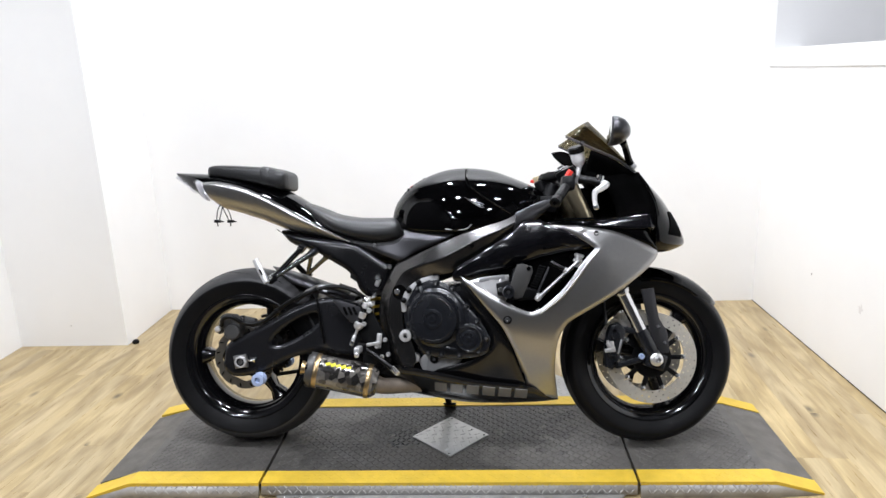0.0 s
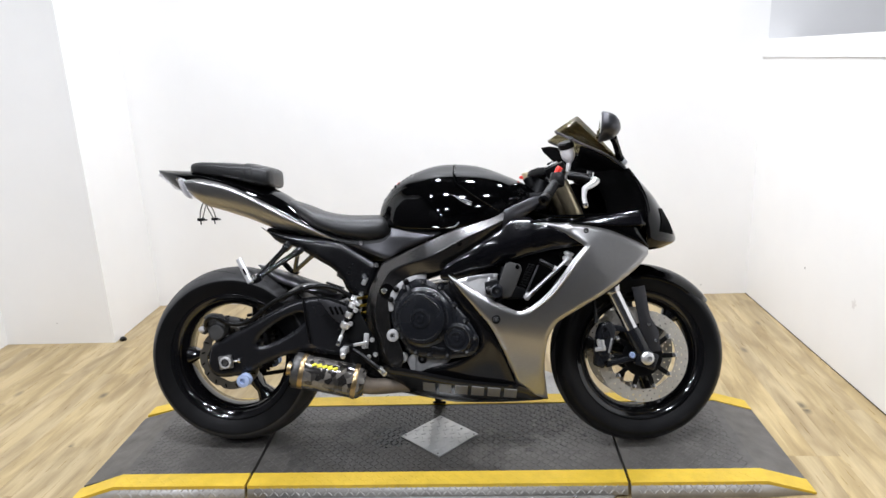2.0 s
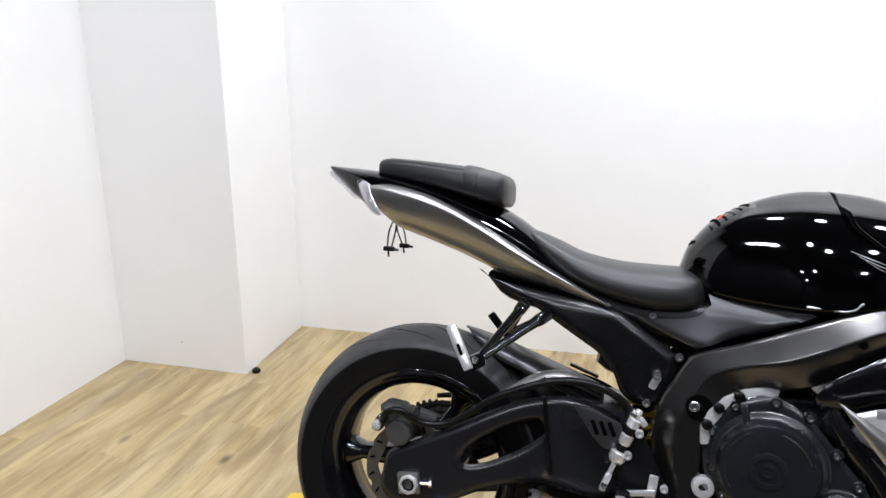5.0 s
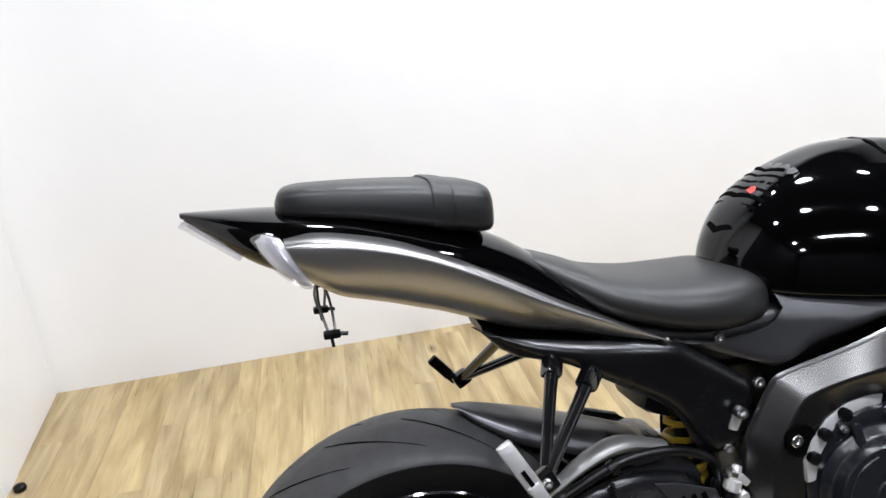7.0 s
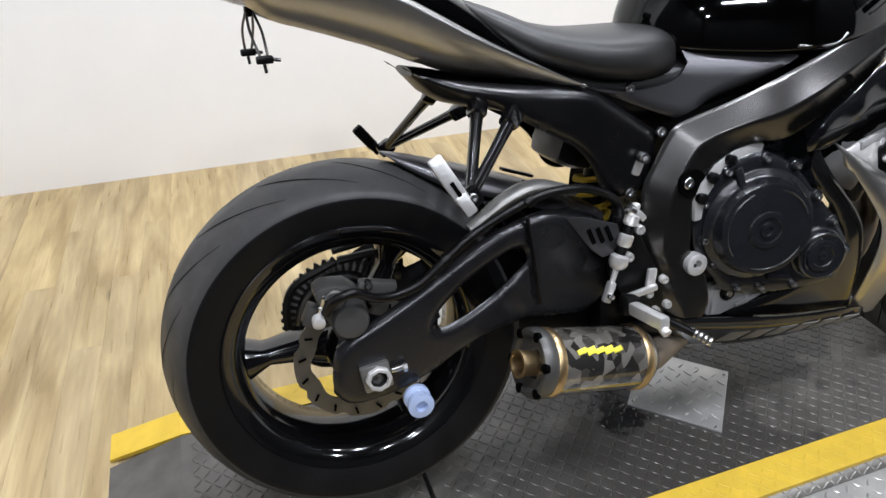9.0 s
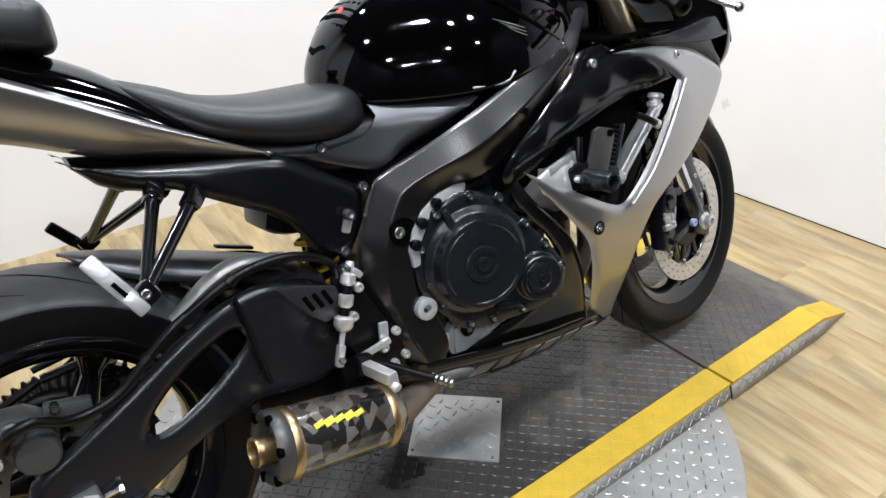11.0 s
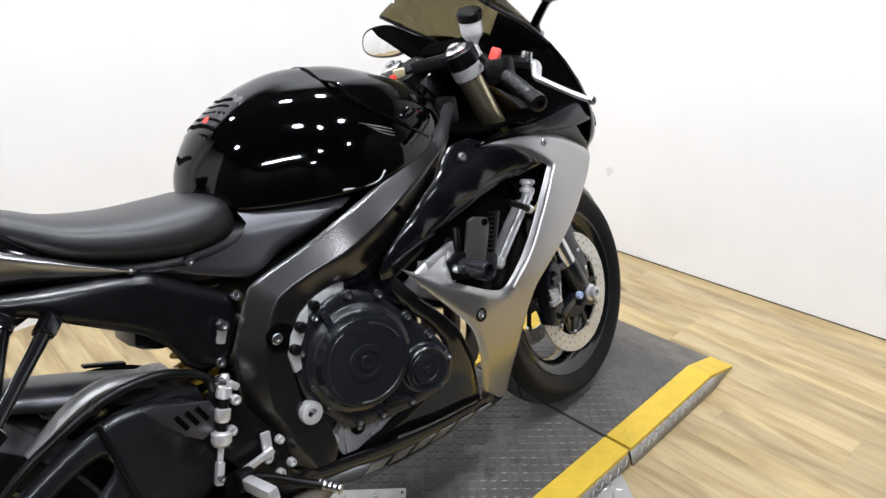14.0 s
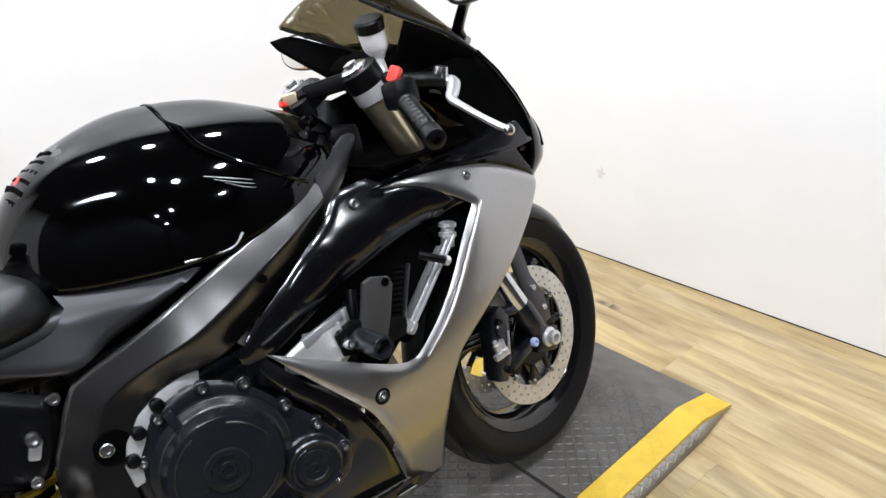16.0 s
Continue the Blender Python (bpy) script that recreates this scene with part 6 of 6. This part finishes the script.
def swingarm():
    ctrl = [(-.435, .516, .14), (-.6, .37, .15), (-.705, .30, .15), (-.3, .45, .125)]
    hole = [(-.600, .362), (-.582, .390), (-.535, .427), (-.476, .456), (-.440, .464), (-.426, .448), (-.448, .418), (-.492, .388), (-.545, .362), (-.586, .352)]
    over = [(-.771, .315), (-.756, .36), (-.689, .395), (-.606, .438), (-.546, .471), (-.486, .499), (-.436, .514), (-.378, .519), (-.31, .502), (-.272, .475), (-.245, .431), (-.248, .352), (-.298, .312), (-.353, .314)]
    under = [(-.42, .328), (-.49, .318), (-.55, .298), (-.60, .272), (-.66, .250), (-.74, .243), (-.774, .275)]
    rims = [(over + under, True, .014, .014, 2), (hole, True, .012, .010, 2)]
    sw = part("swingarm", block((-.33, 0, .42), (.14, .23, .16), .03, (0, 0, 0)), M["satin"], bike, "black braced swingarm")
    panel("swingarm_side", over + [(-.42, .328, "h"), (-.428, .436, "h"), (-.426, .448), (-.440, .464), (-.476, .456), (-.535, .427), (-.582, .390), (-.600, .362, "h"), (-.68, .300, "h"), (-.774, .275, "h")], ctrl, M["satin"], sw, "", thick=0.035, rims=rims, step=0.006)
    panel("swingarm_side", [(-.42, .328, "h"), (-.49, .318), (-.55, .298), (-.60, .272), (-.66, .250), (-.74, .243), (-.774, .275, "h"), (-.68, .300, "h"), (-.600, .362, "h"), (-.586, .352), (-.545, .362), (-.492, .388), (-.448, .418), (-.428, .436, "h")], ctrl, M["satin"], sw, "", thick=0.035, rims=rims, step=0.006)
    for s in (-1, 1):
        part("slot_lining", block((-.475, s * .085, .415), (.11, .01, .11), .004, (0, -35, 0)), M["black"], sw)
    for s in (-1, 1):
        part("weld_line", tube([(-.430, s * .143, .519), (-.421, s * .146, .45), (-.408, s * .140, .36)], .004, 8, 4), M["plastic"], sw)
        part("axle_block", block((-.705, s * .158, .300), (.048, .014, .046), .004, (0, -8, 0)), M["dull_alloy"], sw, "grey square chain adjuster")
        part("axle_nut", turned([(.0215, 0), (.0215, .009), (.0195, .011), (.0150, .011), (.0145, .004)], (-.703, s * .163, .300), (0, s, 0), 8, False), M["pale"], sw, "bare octagonal axle nut")
        part("axle_end", turned([(.015, 0), (.015, .006), (.010, .007), (.010, .001)], (-.705, s * .163, .300), (0, s, 0), 20), M["black"], sw)
        part("adjuster_bolt", tube([(-.68, s * .157, .303), (-.655, s * .157, .305)], .004, 8, 1), M["steel"], sw)
        part("adjuster_nut", turned([(.008, 0), (.008, .006)], (-.66, s * .157, .305), (1, 0, 0), 6), M["steel"], sw)
        part("axle_slider", turned([(.021, 0), (.023, .003), (.023, .010), (.016, .014), (.016, .026), (.022, .029), (.022, .036), (.010, .038), (.009, .03)], (-.640, s * .142, .238), (0, s, 0), 24), M["blue"], sw, "pale blue nylon stand bobbin")
    # brace hump over the shock, and the shock itself
    rows = []
    spine = catmull([(-.632, .626, .006), (-.600, .618, .034), (-.540, .599, .060), (-.470, .575, .070), (-.395, .548, .074), (-.313, .515, .076)], 5)
    for i, (x, z, half) in enumerate(spine):
        rows.append([(x, half * math.sin(radians(-90 + 15 * q)), z - .034 * min(1, i / 10) * (1 - math.cos(radians(-90 + 15 * q))) ** 1.4) for q in range(13)])
    bm = bmesh.new()
    rings(bm, rows, False, False)
    hug = solid(part("hugger", bm, M["cover"], bike, "black rear tyre hugger"), 0.004)
    for s in (-1, 1):
        part("hugger_tab", bar((-.395, s * .050, .552), (-.330, s * .056, .528), .016, .006, .002), M["black"], hug)
    rows = []
    for i in range(10):
        a = radians(46 - 38 * i / 9)
        rows.append([(RW.x + .334 * math.cos(a), .076 * math.sin(radians(-90 + 22.5 * q)), RW.z + .334 * math.sin(a)) for q in range(9)])
    bm = bmesh.new()
    rings(bm, rows, False, False)
    solid(part("mud_shield", bm, M["plastic"], hug), 0.004)
    # the arm's upper brace, pale grey painted in for its sheen
    part("brace", tube([(-.520, -.112, .505), (-.455, -.110, .545), (-.395, -.100, .556), (-.320, -.09, .535)], [.012, .018, .021, .015], 14, 5, None, .6), M["dull_alloy"], sw, "swingarm brace, its sheen painted in as pale grey")
    part("battery_box", block((-.288, 0, .602), (.085, .13, .085), .03, (0, 22, 0)), M["plastic"], bike, "black box under the seat")
    shock = part("shock_absorber", tube([(-.245, 0, .36), (-.215, 0, .62)], .022, 16, 1), M["black"], bike)
    bm = bmesh.new()
    helix = [(-.242 + .022 * i / 60 + .036 * math.cos(i * .72), .036 * math.sin(i * .72), .40 + .19 * i / 60) for i in range(61)]
    part("spring", tube(helix, .006, 6, 1, bm), M["spring"], shock, "yellow coil spring")
    # chain on the far side
    part("chain", tube([(-.712, .094, .408), (-.40, .094, .43), (-.16, .094, .425), (-.125, .094, .39), (-.16, .094, .35), (-.40, .094, .25), (-.712, .094, .195), (-.80, .094, .23), (-.82, .094, .302), (-.80, .094, .37), (-.715, .094, .409)], .008, 6, 5), M["dark_steel"], bike, "dark drive chain")
    part("chain_guard", tube([(-.72, .10, .425), (-.5, .105, .46), (-.3, .10, .47)], [.006, .014, .010], 8, 4), M["plastic"], bike)
    # rear caliper and hose
    cal = bmesh.new()
    prism([(-.788, .432), (-.770, .440), (-.735, .436), (-.714, .418), (-.706, .388), (-.714, .360), (-.738, .349), (-.760, .358), (-.777, .388)], -.100, "y", -.050, cal, .010)
    lathe(cal, [(.029, 0), (.029, .012), (.026, .017), (.022, .018), (.010, .018)], (-.737, -.147, .379), (0, -1, 0), 28)
    lathe(cal, [(.017, 0), (.017, .010), (.014, .013), (.004, .013)], (-.757, -.147, .418), (0, -1, 0), 20)
    bar((-.785, -.12, .40), (-.80, -.12, .37), .03, .022, .005, cal)
    bar((-.745, -.115, .36), (-.722, -.125, .31), .012, .04, .004, cal)
    moved(cal, Matrix.Translation((.002, 0, .026)))
    rc = part("rear_caliper", cal, M["grey_case"], bike, "dark grey rear brake caliper")
    part("banjo_bolt", turned([(.008, 0), (.008, .012), (.006, .014), (.006, .030)], (-.777, -.150, .424), (.25, -.25, .9), 12), M["steel"], rc)
    part("bleed_nipple", turned([(.009, 0), (.010, .004), (.010, .016), (.006, .018)], (-.784, -.152, .418), (0, -1, -.2), 12), M["pale"], rc)
    for x, z, r in ((-.750, .348, .011), (-.700, .452, .008), (-.722, .368, .007)):
        part("bolt", bolt_bm((x, -.135, z), (0, -1, 0), r, .012), M["steel"], rc)
    part("caliper_bracket", bar((-.715, -.13, .448), (-.655, -.135, .436), .02, .026, .006), M["grey_case"], rc)
    part("brake_hose", tube([(-.772, -.160, .428), (-.758, -.176, .452), (-.728, -.178, .460), (-.694, -.160, .437), (-.655, -.152, .432), (-.615, -.150, .444), (-.575, -.150, .474), (-.52, -.150, .512), (-.42, -.148, .552), (-.345, -.150, .558), (-.292, -.146, .540), (-.262, -.140, .515), (-.262, -.150, .490)], .0075, 10, 5), M["black"], rc, "black rear brake hose")
    for x, z in ((-.572, .476), (-.43, .549)):
        part("hose_clip", turned([(.011, -.006), (.011, .006)], (x, -.150, z), (.85, 0, .5), 14), M["black"], rc)


def exhaust():
    front, back = Vector((-.236, -.172, .232)), Vector((-.452, -.190, .280))
    d = (back - front)
    L = d.length
    can = part("silencer", turned([(.042, -.02), (.0565, 0), (.0575, .01), (.0575, L - .02), (.0565, L - .01)], front, d, 40), M["carbon"], bike, "short carbon silencer with gold bands")
    for h in (.004, L - .038):
        part("band", turned([(.058, h), (.0595, h + .002), (.0595, h + .014), (.058, h + .016)], front, d, 40, False), M["gold"], can, "gold band")
    part("end_cap", turned([(.0582, L - .022), (.0605, L - .018), (.0605, L - .003), (.0560, L + .004), (.0480, L + .004), (.0430, L - .004), (.027, L - .008)], front, d, 40, False), M["cap_grey"], can, "grey end cap")
    part("outlet", turned([(.0215, L - .03), (.0215, L + .018), (.0240, L + .019), (.0240, L + .024), (.0190, L + .024), (.0180, L + .018), (.0180, L - .03)], front, d, 28, False), M["gold"], can, "gold outlet pipe")
    part("baffle", turned([(.0185, L - .028), (.001, L - .028)], front, d, 20, False), M["groove"], can)
    q = d.to_track_quat("Z", "Y").to_matrix()
    for i in range(6):
        a = 2 * math.pi * i / 6 + .3
        part("rivet", turned([(.0085, -.004), (.0085, .003), (.003, .004)], front + q @ Vector((.0535 * math.cos(a), .0535 * math.sin(a), L + .002)), d, 12), M["groove"], can)
    side = Vector((0, -1, .80)).normalized()
    for i in range(5):
        h = .070 + .018 * i
        p = front + d.normalized() * h + side * .0572
        part("lettering_bar", bar(p - Vector((.008, 0, -.004)), p + Vector((.008, 0, .008)), .004, .009 + .003 * (i % 2), .0008, None, side), M["neon"], can)
    part("link_pipe", tube([(-.03, -.06, .20), (-.12, -.11, .205), (-.20, -.16, .214), front], [.026, .027, .028, .032], 16, 4), M["brown_disc"], bike, "dull metal link pipe")


def foot_controls():
    for s in (-1, 1):
        base = Vector((-.558, s * .232, .596)) if s < 0 else Vector((-.570, .232, .578))
        br = bmesh.new()
        for at in ((-.490, s * .094, .698), (-.443, s * .121, .680)) if s < 0 else ((-.505, .094, .698), (-.448, .104, .660)):
            at = Vector(at)
            way = (base - at).normalized()
            tube([at + way * .01, at + way * .05, base - way * .02, base], [.0110, .0095, .0085, .0095], 10, 1, br)
            bar(at - way * .014, at + way * .022, .026, .026, .006, br)
        block(base, (.034, .024, .030), .008, (0, -30, 0), br)
        hanger = part("pillion_peg_bracket", br, M["rim"], bike, "glossy black tubular pillion footrest bracket")
        part("bolt", bolt_bm(base + Vector((0, s * .012, .004)), (0, s, 0), .007, .006), M["steel"], hanger)
        a_, b_ = base + Vector((-.008, s * .030, -.013)), base + Vector((-.054, s * .012, .068 if s < 0 else .045))
        peg = bar(a_.lerp(b_, .20), b_, .011, .022, .005)
        bar(a_, a_.lerp(b_, .34), .016, .018, .004, peg)
        fold_peg = part("pillion_peg", peg, M["bright_alloy"] if s < 0 else M["black"], hanger, "folded bare aluminium footrest with a slot" if s < 0 else "folded black footrest")
        part("slot", bar(a_.lerp(b_, .34) + Vector((0, s * .0066, 0)), a_.lerp(b_, .58) + Vector((0, s * .0066, 0)), .002, .006, .0005), M["groove"], fold_peg)
    s = -1
    brk = part("rider_peg_bracket", prism([(-.275, .50), (-.24, .49), (-.175, .36), (-.17, .30), (-.20, .28), (-.245, .33), (-.285, .40)], s * .158, "y", s * -.012, None, .003), M["black"], bike, "black footrest plate")
    guard = prism([(-.372, .517), (-.337, .511), (-.275, .489), (-.266, .462), (-.282, .437), (-.302, .433), (-.325, .452), (-.348, .483)], s * .164, "y", s * -.006, None, .003)
    hg = part("heel_guard", guard, M["cover"], bike, "black heel guard with slots")
    for i in range(3):
        part("slot", bar((-.331 + .0165 * i, s * .1645, .489), (-.319 + .0165 * i, s * .1645, .462), .002, .008, .0005), M["groove"], hg)
    # the rear master cylinder leans back along one line, in pale sections on a dark core
    mc_a, mc_b = Vector((-.245, s * .166, .512)), Vector((-.304, s * .180, .358))
    way = (mc_b - mc_a).normalized()
    mc = bmesh.new()
    lathe(mc, [(.006, -.010), (.0075, -.006), (.0080, .010), (.0125, .012), (.0130, .026), (.0100, .029)], mc_a, way, 16)
    lathe(mc, [(.0100, .044), (.0130, .046), (.0125, .062), (.0095, .066)], mc_a, way, 16)
    lathe(mc, [(.0110, .080), (.0165, .084), (.0165, .096), (.0120, .104), (.0050, .107), (.0045, .135)], mc_a, way, 16)
    bar(mc_a + way * .006 + Vector((.006, 0, 0)), mc_a + way * .020 + Vector((.024, 0, -.002)), .012, .012, .004, mc)
    m1 = part("rear_master_cylinder", mc, M["bright_alloy"], bike, "bare aluminium rear master cylinder")
    part("cylinder_core", turned([(.0085, .02), (.0085, .09)], mc_a, way, 12), M["black"], m1)
    part("clevis", bar(mc_a + way * .128, mc_a + way * .166, .014, .013, .004), M["bright_alloy"], m1)
    part("clevis_pin", bolt_bm(mc_a + way * .152 + Vector((0, s * .009, 0)), (0, s, 0), .006, .005), M["steel"], m1)
    part("hose_fitting", turned([(.0105, -.006), (.0105, .006), (.006, .008)], mc_a + way * -.006 + Vector((-.010, 0, -.006)), (-.7, 0, .4), 14), M["steel"], m1)
    part("bolt", bolt_bm((-.214, s * .132, .588), (0, s, 0), .010, .012), M["steel"], brk)
    part("frame_lug", block((-.216, s * .115, .570), (.016, .030, .030), .005, (0, 24, 0)), M["bright_alloy"], brk)
    for x, z in ((-.240, .477), (-.259, .431)):
        part("bolt", bolt_bm((x, s * .172, z), (0, s, 0), .0085, .009), M["bright_alloy"], m1)
    for x, z in ((-.187, .376), (-.177, .326), (-.216, .354), (-.200, .318)):
        part("bolt", bolt_bm((x, s * .172, z), (0, s, 0), .0078, .009), M["bright_alloy"], brk)
    part("pivot_lug", bar((-.212, s * .168, .346), (-.206, s * .168, .398), .008, .018, .004), M["bright_alloy"], brk)
    pd = part("brake_pedal", tube([(-.268, s * .182, .352), (-.225, s * .190, .330), (-.185, s * .206, .304), (-.150, s * .226, .284)], .0075, 10, 4), M["black"], bike, "black rear brake pedal")
    tip = bmesh.new()
    for i in range(5):
        lathe(tip, [(.0075, 0), (.0092, .0015), (.0092, .0050), (.0075, .0062)], (-.158 + .0052 * i, s * (.216 + .0068 * i), .289 - .0030 * i), (.55, s * .75, -.32), 14)
    part("pedal_tip", tip, M["steel"], pd, "ribbed bright pedal tip")
    part("link_rod", bar((-.274, s * .178, .355), (-.204, s * .180, .368), .010, .011, .003), M["bright_alloy"], pd)
    peg = part("rider_peg", bar((-.268, s * .206, .352), (-.262, s * .290, .359), .019, .022, .005, None, (1, 0, 0)), M["bright_alloy"], bike, "bare aluminium rider footrest")
    part("peg_tip", turned([(.008, 0), (.008, .012), (.005, .014)], (-.263, s * .284, .349), (.2, s, -.5), 12), M["bright_alloy"], peg)
    part("peg_mount", block((-.266, s * .192, .351), (.030, .026, .034), .007, (0, 10, 0)), M["black"], peg)
    # far side: shift lever and the side stand that holds the bike
    part("rider_peg", bar((-.205, .185, .318), (-.235, .285, .33), .022, .024, .005, None, (1, 0, 0)), M["casting"], bike)
    part("shift_lever", tube([(-.23, .19, .33), (-.15, .20, .30), (-.09, .22, .29)], .007, 8, 4), M["black"], bike)
    st = part("side_stand", tube([(-.06, .13, .235), (-.02, .20, .12), (-.005, .235, .052)], [.016, .014, .012], 12, 3), M["black"], bike, "black side stand, folded out")
    part("stand_foot", block((-.002, .240, .0475), (.05, .04, .007), .003, (-13, 0, 0)), M["black"], st)


engine()
swingarm()
exhaust()
foot_controls()

# ---- floor planks, last: long boards laid along y ----
def planks():
    wide, long, high = 0.075, 1.22, 0.008
    meshes = {}

    def board(lx, ly):
        key = (round(lx, 4), round(ly, 4))
        if key not in meshes:
            g = 0.0001
            x, y, c = lx / 2 - g, ly / 2 - g, 0.0004
            vs = [(-x, -y, -high), (x, -y, -high), (x, y, -high), (-x, y, -high), (-x, -y, -c), (x, -y, -c), (x, y, -c), (-x, y, -c), (-x + c, -y + c, 0), (x - c, -y + c, 0), (x - c, y - c, 0), (-x + c, y - c, 0)]
            fs = [(8, 9, 10, 11)]
            for a in (0, 4):
                fs += [(a + i, a + (i + 1) % 4, a + 4 + (i + 1) % 4, a + 4 + i) for i in range(4)]
            me = bpy.data.meshes.new("plank")
            me.from_pydata(vs, [], fs)
            me.materials.append(M["plank"])
            meshes[key] = me
        return meshes[key]

    rng = random.Random(4)
    x = -2.60
    while x < 3.0:
        y = -1.3 - rng.choice((0.0, 0.3, 0.6, 0.9))
        while y < 1.6:
            y1 = min(y + long, 1.62)
            y0 = max(y, -0.949)
            if y1 - y0 > 0.05:
                ob = new("plank", board(wide, y1 - y0))
                ob.parent = floor
                ob.location = (x + wide / 2, (y0 + y1) / 2, 0)
            y += long
        x += wide


planks()
